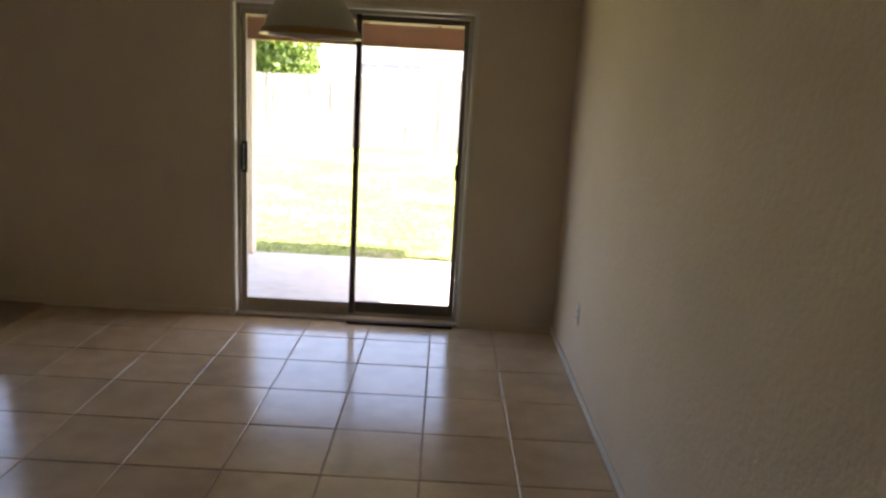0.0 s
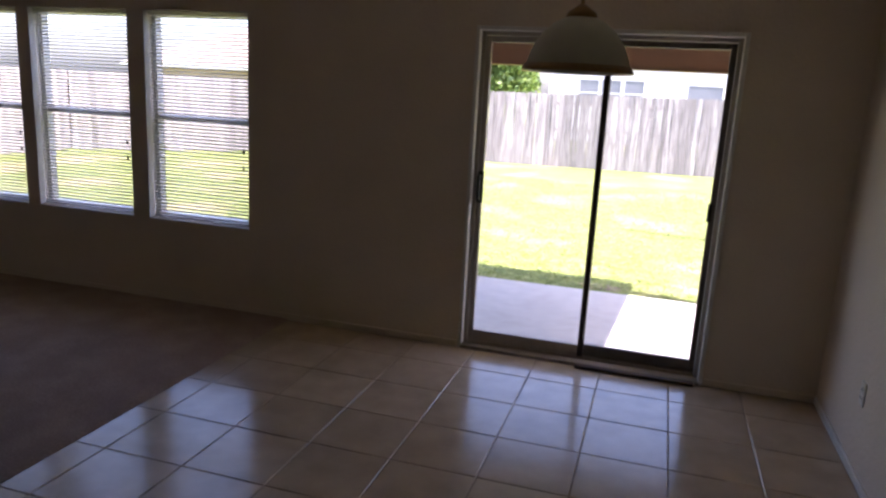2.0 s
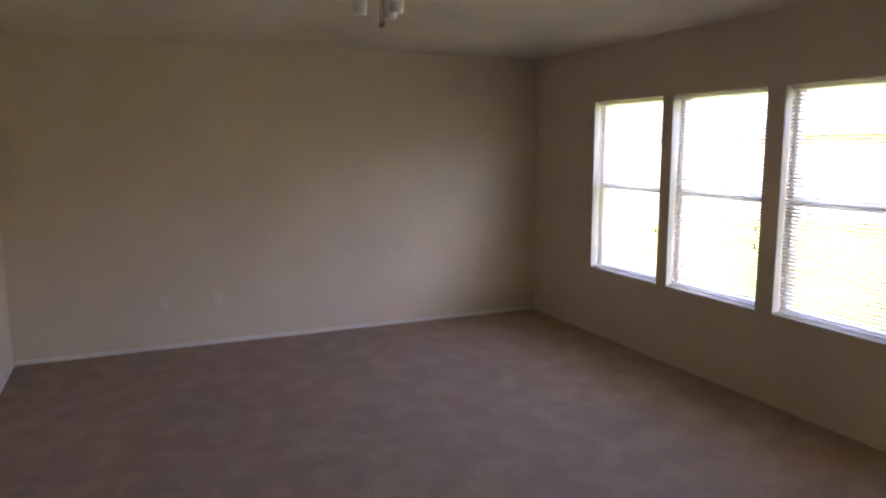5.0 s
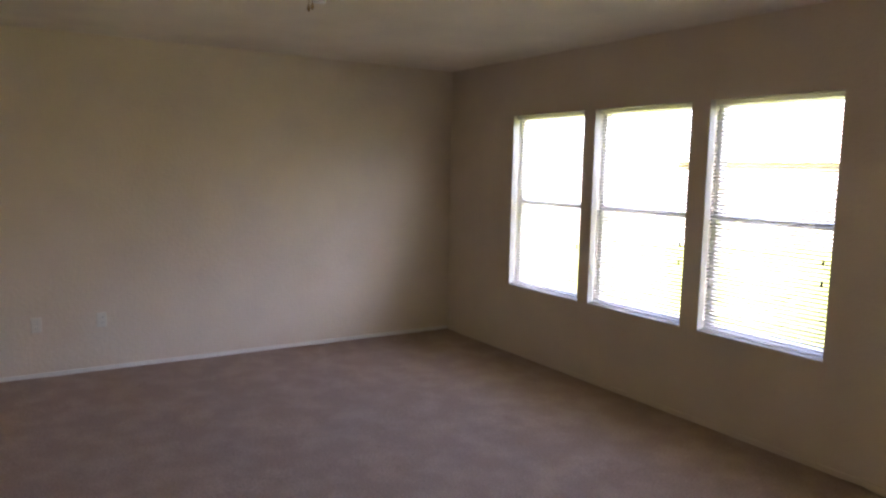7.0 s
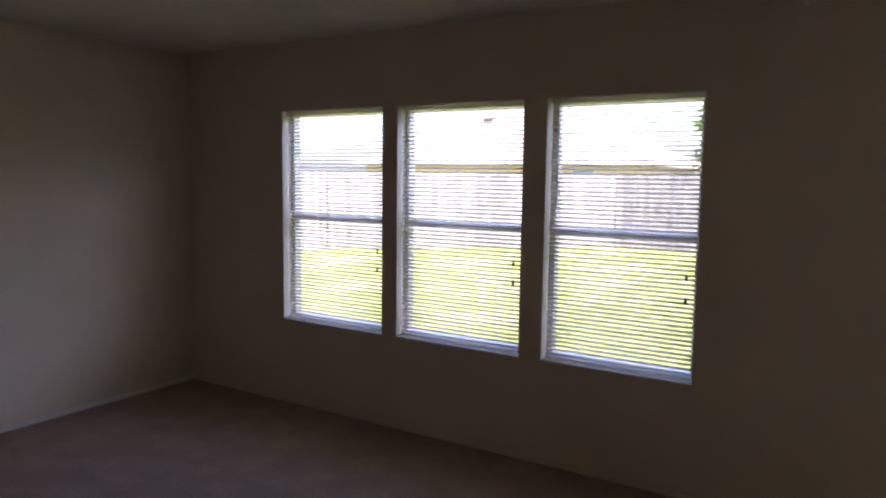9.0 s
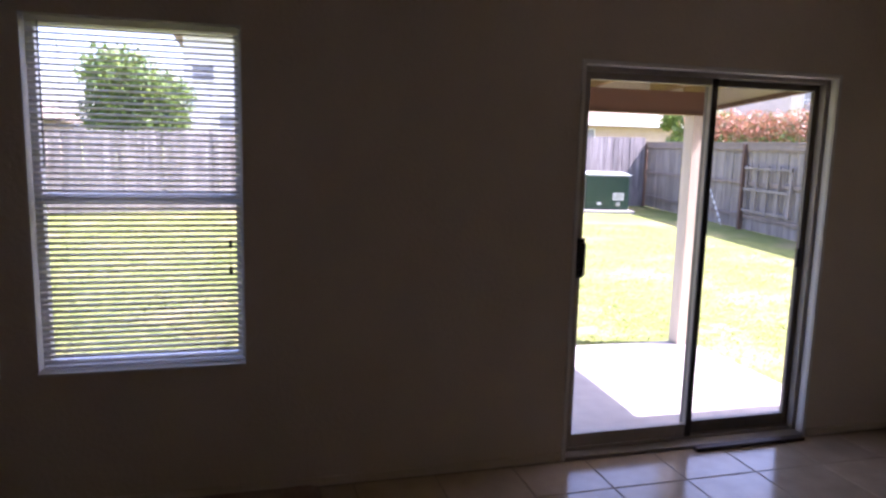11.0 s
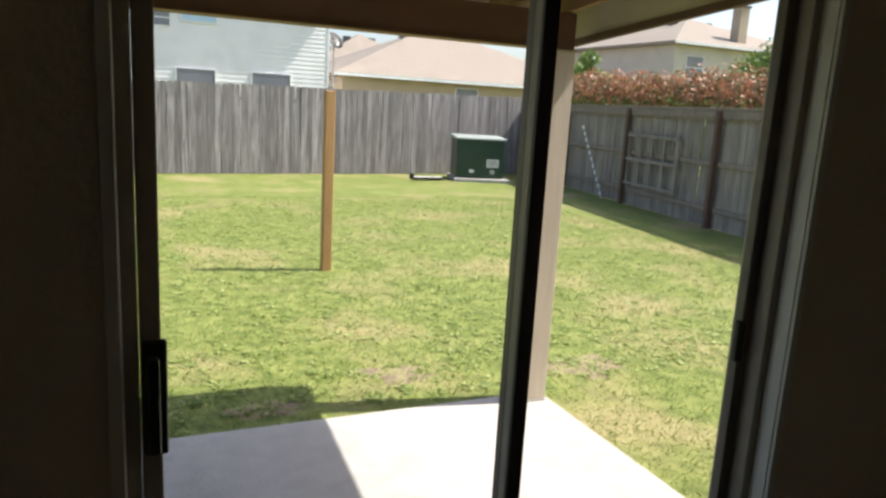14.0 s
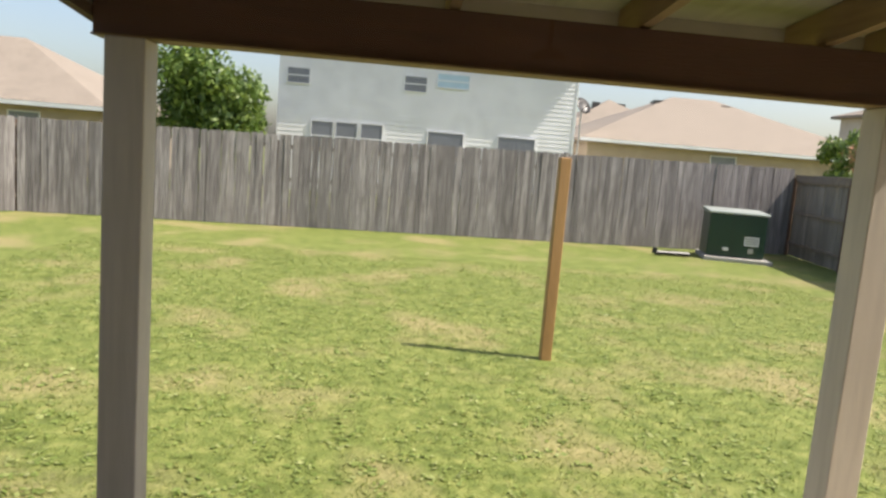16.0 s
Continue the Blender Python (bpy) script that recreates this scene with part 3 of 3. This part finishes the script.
def fence(name, p0, p1, h0, h1, rails_front, material, label, cap=False):
    """A board fence from p0 to p1, seen from its left side; rails and posts on that side or behind."""
    p0, p1 = Vector((*p0, 0)), Vector((*p1, 0))
    d = p1 - p0
    length, ang = d.length, math.degrees(math.atan2(d.y, d.x))
    o = thing(name, (p0.x, p0.y, G), ang, label, "fence")
    step = 0.143
    n = int(length / step)
    kinds = [picket_mesh(1.0, w, material) for w in (0.1395, 0.141, 0.1425)]
    for k in range(n):
        u = k / n
        h = (h0 + (h1 - h0) * u) + random.uniform(-0.008, 0.008)
        if cap:
            h -= 0.03
        share("picket", kinds[k % 3], o, Matrix.LocRotScale((step * (k + 0.5), random.uniform(-0.004, 0.004), 0.01), Euler((random.uniform(-0.006, 0.006), random.uniform(-0.008, 0.008), random.uniform(-0.03, 0.03))), (1, 1, h)))
    y0, y1 = (-0.052, -0.013) if rails_front else (0.013, 0.052)
    hm = min(h0, h1)
    for z in (0.28, hm * 0.52, hm - 0.2):
        part("rail", boxes((0, length, y0, y1, z, z + 0.085), bevel=0.004), M_RAIL, o)
    m = int(length / 2.4)
    for k in range(m + 1):
        x = min(2.98 * k, length) if cap else length * k / m
        ys = (-0.145, -0.054) if rails_front else (0.054, 0.145)
        part("fence_post", boxes((x - 0.045, x + 0.045, *ys, -0.3, hm - 0.04), bevel=0.006), M_FPOST, o)
    if cap:
        part("cap_rail", boxes((0, length, -0.075, 0.03, h0 - 0.16, h0 - 0.03), (0, length, -0.09, 0.04, h0 - 0.028, h0 + 0.01), bevel=0.004), M_RAIL, o)
    return o


CW, CE = (-6.9, 14.45), (10.55, 16.6)
SE = (8.2, 2.5)
fence("back_fence", CW, CE, 1.86, 2.14, False, M_PICKET, "tall weathered grey picket fence along the lawn's far end")
fence("side_fence", CE, SE, 2.0, 2.0, True, M_PICKET_E, "weathered brown board fence with posts, rails and cap", cap=True)
fence("west_fence", (-12.2, -6.0), (-12.5, 9.5), 1.86, 1.86, False, M_PICKET, "weathered grey picket fence seen through the window blinds")
fence("neighbour_fence", (-12.5, 9.5), CW, 1.86, 1.86, False, M_PICKET, "weathered grey picket fence on the lawn's other edge")


def on_side(s, off, z):
    """A place s metres from the corner along the side fence, off metres into the lawn."""
    d = (Vector((*SE, 0)) - Vector((*CE, 0))).normalized()
    inward = Vector((d.y, -d.x, 0))
    if inward.x > 0:
        inward = -inward
    p = Vector((*CE, 0)) + d * s + inward * off
    return (p.x, p.y, z)


SIDE_ANG = math.degrees(math.atan2(SE[1] - CE[1], SE[0] - CE[0]))
tr = thing("lattice_panel", on_side(6.98, 0.09, G + 0.42), SIDE_ANG, "weathered wooden lattice frame fixed to the board fence", "lattice panel")
for x in (-0.90, -0.46, -0.02, 0.42, 0.85):
    part("upright", boxes((x, x + 0.05, -0.02, 0.02, 0, 1.08), bevel=0.003), M_PICKET_E, tr)
for z in (0.02, 0.50, 0.98):
    part("crosspiece", boxes((-0.92, 0.92, -0.045, -0.021, z, z + 0.06), bevel=0.003), M_PICKET_E, tr)
# Slanting row of short pale pieces over a thin rod, before the side fence.
strap = thing("pale_dashes", on_side(4.7, 0.26, G), SIDE_ANG, "slanting row of short pale pieces along the board fence", "metal strip")
for k in range(11):
    bm = boxes((-0.02, 0.045, -0.006, 0.006, 0, 0.085), bevel=0.002)
    bmesh.ops.transform(bm, verts=list(bm.verts), matrix=Matrix.Translation((0.68 - 0.138 * k, -0.012 + 0.013 * k, 0.10 + 0.135 * k)) @ pose(0, 0, 0, 0, -44, 0))
    part("rung", bm, M_WHITE, strap)
part("backing", rod((0.78, -0.01, 0.0), (-0.78, 0.14, 1.55), 0.010, 6), M_METAL, strap)


# ---- plants ----
def leaf_cloud(blobs, count, size, seed):
    """Many small leaves in and on uneven lumps; blobs are (centre, radii)."""
    rng = np.random.default_rng(seed)
    sizes = np.array([r[0] * r[1] * r[2] for _, r in blobs]) ** 0.67
    pick = rng.choice(len(blobs), count, p=sizes / sizes.sum())
    C = np.array([b[0] for b in blobs], float)[pick]
    R = np.array([b[1] for b in blobs], float)[pick]
    u = rng.normal(size=(count, 3))
    u /= np.linalg.norm(u, axis=1)[:, None]
    rad = 0.35 + 0.85 * rng.random(count) ** 0.8
    P = C + R * u * rad[:, None]
    a = rng.normal(size=(count, 3))
    a /= np.linalg.norm(a, axis=1)[:, None]
    b = np.cross(a, u + rng.normal(size=(count, 3)) * 0.5)
    b /= np.linalg.norm(b, axis=1)[:, None] + 1e-9
    s = size * (0.6 + 0.8 * rng.random(count))[:, None]
    V = np.stack([P - a * s, P - b * s * 0.45, P + a * s, P + b * s * 0.45], 1).reshape(-1, 3)
    F = np.arange(count * 4).reshape(-1, 4)
    return V, F


def from_arrays(name, V, F, material, parent=None):
    me = bpy.data.meshes.new(name)
    me.from_pydata(V.tolist(), [], F.tolist())
    me.materials.append(material)
    ob = new(name, me)
    ob.parent = parent
    return ob


def blob_set(rng, n, spread, radius):
    out = []
    for _ in range(n):
        d = rng.normal(size=3)
        d /= np.linalg.norm(d)
        r = radius * (0.6 + 0.7 * rng.random())
        out.append((tuple(d * np.array(spread) * (0.35 + 0.65 * rng.random())), (r, r, r * 0.8)))
    return out


def tree(place, height, spread, trunk_h, material, leaves, size, label, seed):
    o = thing("tree", place, label=label, category="tree")
    rng = np.random.default_rng(seed)
    r0 = height * 0.028
    bm = rod((0, 0, -0.1), (0.05, 0, height * 0.75), r0, 10)
    for v in bm.verts:
        if v.co.z > 1:
            v.co.x *= 0.35
            v.co.y *= 0.35
    trunk = part("trunk", bm, M_BARK, o)
    cz = trunk_h + (height - trunk_h) / 2
    blobs = [((x, y, z + cz), r) for (x, y, z), r in blob_set(rng, 30, (spread * 0.75, spread * 0.75, (height - trunk_h) / 2 * 0.8), spread * 0.30)]
    for k in range(7):
        c = blobs[k][0]
        part("limb", rod((0.02, 0, trunk_h + 0.1 * k), c, r0 * 0.35, 6), M_BARK, trunk)
    V, F = leaf_cloud(blobs, leaves, size, seed)
    ob = from_arrays("crown", V, F, material, o)
    return o


tree((-4.9, 21.5, G), 4.7, 2.35, 0.9, L_TREE, 15000, 0.105, "leafy green tree rising behind the grey fence", 3)
tree((-4.95, 27.0, G), 4.0, 0.9, 1.4, L_DARK, 4500, 0.10, "small dark green tree beside the white house", 5)
tree((16.6, 23.8, G), 4.2, 1.15, 1.0, L_TREE, 6000, 0.09, "rounded green tree behind the fence corner", 8)
tree((18.4, 14.8, G), 5.0, 1.7, 1.2, L_BRIGHT, 11000, 0.075, "bright yellow-green young tree behind the hedge", 11)
tree((12.7, 16.8, G), 4.0, 1.0, 0.6, L_TREE, 6000, 0.075, "dark green shrub beside the red hedge", 13)


def hedge():
    o = thing("hedge", (0, 0, G), label="red-tipped green hedge growing above the board fence", category="hedge")
    rng = np.random.default_rng(21)
    blobs, low = [], []
    for k in range(52):
        s = 1.2 + 13.0 * k / 51
        x, y, _ = on_side(s, -1.15 + rng.uniform(-0.25, 0.25), 0)
        top = 2.74 - 0.012 * s + rng.uniform(-0.15, 0.12)
        blobs.append(((x, y, top - 0.25), (0.5, 0.5, 0.36)))
        for z in (top - 0.75, top - 1.3):
            low.append(((x, y, z), (0.52, 0.52, 0.42)))
    V, F = leaf_cloud(blobs, 15000, 0.055, 22)
    from_arrays("red_tips", V, F, L_HEDGE, o)
    V, F = leaf_cloud(low, 12000, 0.06, 23)
    from_arrays("green_foliage", V, F, L_TREE, o)
    for k in range(8):
        x, y, _ = on_side(1.5 + 1.7 * k, -1.15, 0)
        part("stem", rod((x, y, -0.05), (x, y, 1.7), 0.03, 6), M_BARK, o)
    return o


hedge()


# ---- neighbouring houses ----
def house_window(o, x0, x1, z0, z1, y, glass, framed=0.035):
    w = part("window", boxes((x0 - framed, x0, y - 0.04, y + 0.02, z0 - framed, z1 + framed), (x1, x1 + framed, y - 0.04, y + 0.02, z0 - framed, z1 + framed), (x0, x1, y - 0.04, y + 0.02, z0 - framed, z0), (x0, x1, y - 0.04, y + 0.02, z1, z1 + framed)), M_SIDING, o)
    part("pane", boxes((x0, x1, y - 0.02, y - 0.005, z0, z1)), glass, w)
    part("meeting_rail", boxes((x0, x1, y - 0.03, y - 0.021, (z0 + z1) / 2 - 0.02, (z0 + z1) / 2 + 0.02)), M_SIDING, w)


def hip_roof(x0, x1, y0, y1, z, rise, over=0.45):
    bm = bmesh.new()
    x0, x1, y0, y1 = x0 - over, x1 + over, y0 - over, y1 + over
    half = min(x1 - x0, y1 - y0) / 2
    low = [bm.verts.new((a, b, z)) for a, b in ((x0, y0), (x1, y0), (x1, y1), (x0, y1))]
    low2 = [bm.verts.new((a, b, z - 0.18)) for a, b in ((x0, y0), (x1, y0), (x1, y1), (x0, y1))]
    ym = (y0 + y1) / 2
    if x1 - x0 >= y1 - y0:
        r = [bm.verts.new((x0 + half, ym, z + rise)), bm.verts.new((x1 - half + 0.01, ym, z + rise))]
        fs = [(low[0], low[1], r[1], r[0]), (low[1], low[2], r[1]), (low[2], low[3], r[0], r[1]), (low[3], low[0], r[0])]
    else:
        xm = (x0 + x1) / 2
        r = [bm.verts.new((xm, y0 + half, z + rise)), bm.verts.new((xm, y1 - half + 0.01, z + rise))]
        fs = [(low[0], low[1], r[0]), (low[1], low[2], r[1], r[0]), (low[2], low[3], r[1]), (low[3], low[0], r[0], r[1])]
    for f in fs:
        bm.faces.new(f)
    for i in range(4):
        j = (i + 1) % 4
        bm.faces.new((low2[i], low2[j], low[j], low[i]))
    bm.faces.new(low2[::-1])
    return bm


def white_house():
    o = thing("white_house", (0, 28, G), label="two-storey white-sided house standing behind the back fence", category="house")
    x0, x1, top = -3.95, 7.68, 5.9
    part("wall", boxes((x0, x1, 0, 8, 0, top)), M_SIDING, o)
    for k in range(33):
        z = 0.15 + 0.175 * k
        bm = boxes((x0 - 0.01, x1 + 0.01, -0.018, -0.001, z, z + 0.168))
        for v in bm.verts:
            if v.co.z > z + 0.1:
                v.co.y = max(v.co.y, -0.006)
        part("siding_board", bm, M_SIDING, o)
    part("corner_trim", boxes((x1 + 0.011, x1 + 0.10, -0.03, 0.1, 0, top)), M_VINYL, o)
    part("roof", hip_roof(x0, x1, 0, 8, top + 0.18, 2.2), M_ROOF, o)
    g = 0.15
    for a in ((-3.62, -2.80, 3.95, 4.50, M_WINGLASS), (0.88, 1.72, 4.0, 4.56, M_WINGLASS), (2.15, 3.38, 4.25, 4.76, M_WINBLUE), (-2.62, -1.80, 1.45, 2.55, M_WINGLASS), (-1.68, -0.86, 1.45, 2.57, M_WINGLASS), (-0.70, 0.12, 1.45, 2.58, M_WINGLASS), (1.92, 3.32, 0.2, 2.50, M_WINGLASS), (4.72, 6.20, 1.3, 2.52, M_WINGLASS)):
        house_window(o, a[0], a[1], a[2] + g, a[3] + g, -0.03, a[4])
    return o


white_house()
dish = thing("satellite_dish", (8.05, 28.3, G), label="dark grey satellite dish on a pole beside the white house", category="satellite dish")
part("mast", rod((0, 0, 0), (0, 0, 4.0), 0.035, 8), M_METAL, dish)
bm = lathe([(0.02, 0.0), (0.2, 0.03), (0.36, 0.10), (0.37, 0.115), (0.2, 0.05)], 24)
bmesh.ops.transform(bm, verts=list(bm.verts), matrix=pose(0, 0, 4.15, 60, 0, 30))
part("reflector", bm, M_BLACK, dish)
part("feed_arm", rod((0, 0, 4.05), (0.2, -0.45, 4.25), 0.018, 6), M_DISH, dish)


def tan_house(name, x0, x1, y0, y1, eave, rise, label, windows=(), chimney=None, wall=None):
    o = thing(name, (0, 0, G), label=label, category="house")
    part("wall", boxes((x0, x1, y0, y1, 0, eave)), wall or M_TAN, o)
    part("roof", hip_roof(x0, x1, y0, y1, eave + 0.18, rise), M_ROOF, o)
    part("gutter", boxes((x0 - 0.5, x1 + 0.5, y0 - 0.55, y0 - 0.46, eave + 0.02, eave + 0.16)), M_VINYL, o)
    for a, b, c, d in windows:
        house_window(o, a, b, c, d, y0 - 0.02, M_WINGLASS)
    if chimney:
        cx, cy, ch = chimney
        c = part("chimney", boxes((cx - 0.35, cx + 0.35, cy - 0.35, cy + 0.35, eave, ch)), M_TAN, o)
        part("chimney_cap", boxes((cx - 0.42, cx + 0.42, cy - 0.42, cy + 0.42, ch + 0.001, ch + 0.12)), M_DARKALU, c)
    for vx in (0.35, 0.6):
        px = x0 + (x1 - x0) * vx
        part("roof_vent", boxes((px - 0.25, px + 0.25, (y0 + y1) / 2 - 0.9, (y0 + y1) / 2 - 0.5, eave + rise * 0.72, eave + rise * 0.95)), M_DARKALU, o)
    return o


tan_house("tan_house", 9.6, 24.6, 32.4, 45.0, 2.95, 2.85, "single-storey tan house with hipped shingle roof behind the fence", windows=((15.6, 16.8, 1.7, 2.75),), chimney=None)
tan_house("far_house", 12.6, 20.2, 48.0, 56.0, 4.3, 2.3, "distant tan house roof between two nearer houses", chimney=(19.2, 49.5, 6.6))
tan_house("brown_roof_house", -24.0, -9.6, 25.5, 35.0, 2.3, 2.6, "low house with brown hipped shingle roof behind the fence", windows=((-12.6, -11.6, 1.2, 2.1),))
tan_house("side_house", 30.0, 42.0, 33.0, 45.0, 6.2, 2.4, "two-storey pale tan house beyond the red hedge", windows=((30.9, 32.2, 4.3, 5.6),), chimney=(35.7, 33.9, 8.9), wall=M_PALE)

# ---- grass blades near the patio ----
def grass_blades(count, seed):
    rng = np.random.default_rng(seed)
    x = rng.uniform(-4.5, 7.5, count * 2)
    y = 0.3 + 11.5 * rng.random(count * 2) ** 1.5
    keep = ~((x > SLAB_X0 - 0.02) & (x < SLAB_X1 + 0.02) & (y < SLAB_Y1 + 0.02))
    x, y = x[keep][:count], y[keep][:count]
    n = len(x)
    h = rng.uniform(0.010, 0.032, n) * (1 + 0.6 * (rng.random(n) < 0.06))
    a = rng.uniform(0, 2 * np.pi, n)
    w = rng.uniform(0.003, 0.007, n)
    lean = rng.normal(0, 0.03, (n, 2))
    z = np.full(n, G - 0.003)
    A = np.stack([x - w * np.cos(a), y - w * np.sin(a), z], 1)
    B = np.stack([x + w * np.cos(a), y + w * np.sin(a), z], 1)
    C = np.stack([x + lean[:, 0], y + lean[:, 1], z + h], 1)
    V = np.stack([A, B, C], 1).reshape(-1, 3)
    return V, np.arange(n * 3).reshape(-1, 3)


V, F = grass_blades(110000, 31)
tagged(from_arrays("grass", V, F, L_BLADE), "short uneven grass blades of the lawn", "grass", kind="stuff")


def weed_tufts(count, seed):
    """Small broad leaves in tufts, scattered over the lawn."""
    rng = np.random.default_rng(seed)
    cx = rng.uniform(-4.5, 7.5, count)
    cy = SLAB_Y1 + 0.15 + 8.5 * rng.random(count) ** 1.4
    k = 9
    x = np.repeat(cx, k) + rng.normal(0, 0.035, count * k)
    y = np.repeat(cy, k) + rng.normal(0, 0.035, count * k)
    n = count * k
    a = rng.uniform(0, 2 * np.pi, n)
    s = rng.uniform(0.012, 0.03, n)
    z = G + rng.uniform(0.006, 0.014, n)
    d = np.stack([np.cos(a), np.sin(a), rng.normal(0, 0.15, n)], 1) * s[:, None]
    e = np.stack([-np.sin(a), np.cos(a), rng.normal(0, 0.3, n)], 1) * s[:, None] * 0.5
    P = np.stack([x, y, z], 1)
    V = np.stack([P - d, P - e, P + d, P + e], 1).reshape(-1, 3)
    return V, np.arange(n * 4).reshape(-1, 4)


V, F = weed_tufts(2400, 41)
tagged(from_arrays("lawn_weeds", V, F, L_WEED), "small pale green weed tufts among the grass", "weeds", kind="stuff")


def soil_patch(x, y, rx, ry, seed):
    """A low, ragged-edged patch of bare ground."""
    rng = random.Random(seed)
    bm = bmesh.new()
    n = 40
    ring, inner = [], []
    for k in range(n):
        a = 2 * math.pi * k / n
        r = 0.8 + 0.45 * noise.noise((math.cos(a) * 1.6 + seed, math.sin(a) * 1.6, 0.5)) + rng.uniform(-0.22, 0.22)
        ring.append(bm.verts.new((x + rx * r * math.cos(a), y + ry * r * math.sin(a), G - 0.004)))
        inner.append(bm.verts.new((x + rx * r * 0.75 * math.cos(a), y + ry * r * 0.75 * math.sin(a), G + 0.003 + rng.uniform(0, 0.003))))
    for k in range(n):
        j = (k + 1) % n
        bm.faces.new((ring[k], ring[j], inner[j], inner[k])).smooth = True
    mid = bm.verts.new((x, y, G + 0.006))
    for k in range(n):
        bm.faces.new((inner[k], inner[(k + 1) % n], mid)).smooth = True
    return tagged(new("bare_soil", mesh_of("bare_soil", bm, M_SOIL)), "patch of dry bare soil and straw in the lawn", "soil patch", kind="stuff")


soil_patch(2.95, 2.75, 0.42, 0.26, 1)
soil_patch(0.72, 2.66, 0.34, 0.15, 2)
soil_patch(1.65, 2.95, 0.34, 0.22, 3)

# ---- floor tiles ----
TP, TX, TY = 0.414, 1.352, -1.172
tiles = tagged(new("floor_tiles"), "cream ceramic floor tiles with dark grout lines", "floor", kind="structure")


def tile_mesh(w, d):
    bm = bmesh.new()
    box(bm, -w / 2, w / 2, -d / 2, d / 2, -0.008, 0.0)
    top = [e for e in bm.edges if all(v.co.z > -0.001 for v in e.verts)]
    bmesh.ops.bevel(bm, geom=top, offset=0.0025, segments=1, affect="EDGES")
    return mesh_of("tile", bm, M_TILE)


cache = {}
i0 = math.floor((CARPET_X - TX) / TP)
for i in range(i0, 3):
    a, b = max(TX + i * TP + 0.003, CARPET_X + 0.002), min(TX + (i + 1) * TP - 0.003, EAST - 0.013)
    if b - a < 0.02:
        continue
    for j in range(-18, 3):
        c, d = max(TY + j * TP + 0.003, SOUTH_K), min(TY + (j + 1) * TP - 0.003, -0.0225)
        if d - c < 0.02:
            continue
        key = (round(b - a, 3), round(d - c, 3))
        if key not in cache:
            cache[key] = tile_mesh(*key)
        share("tile", cache[key], tiles, pose((a + b) / 2, (c + d) / 2, random.uniform(-0.0005, 0.0005), random.uniform(-0.12, 0.12), random.uniform(-0.12, 0.12), 0))
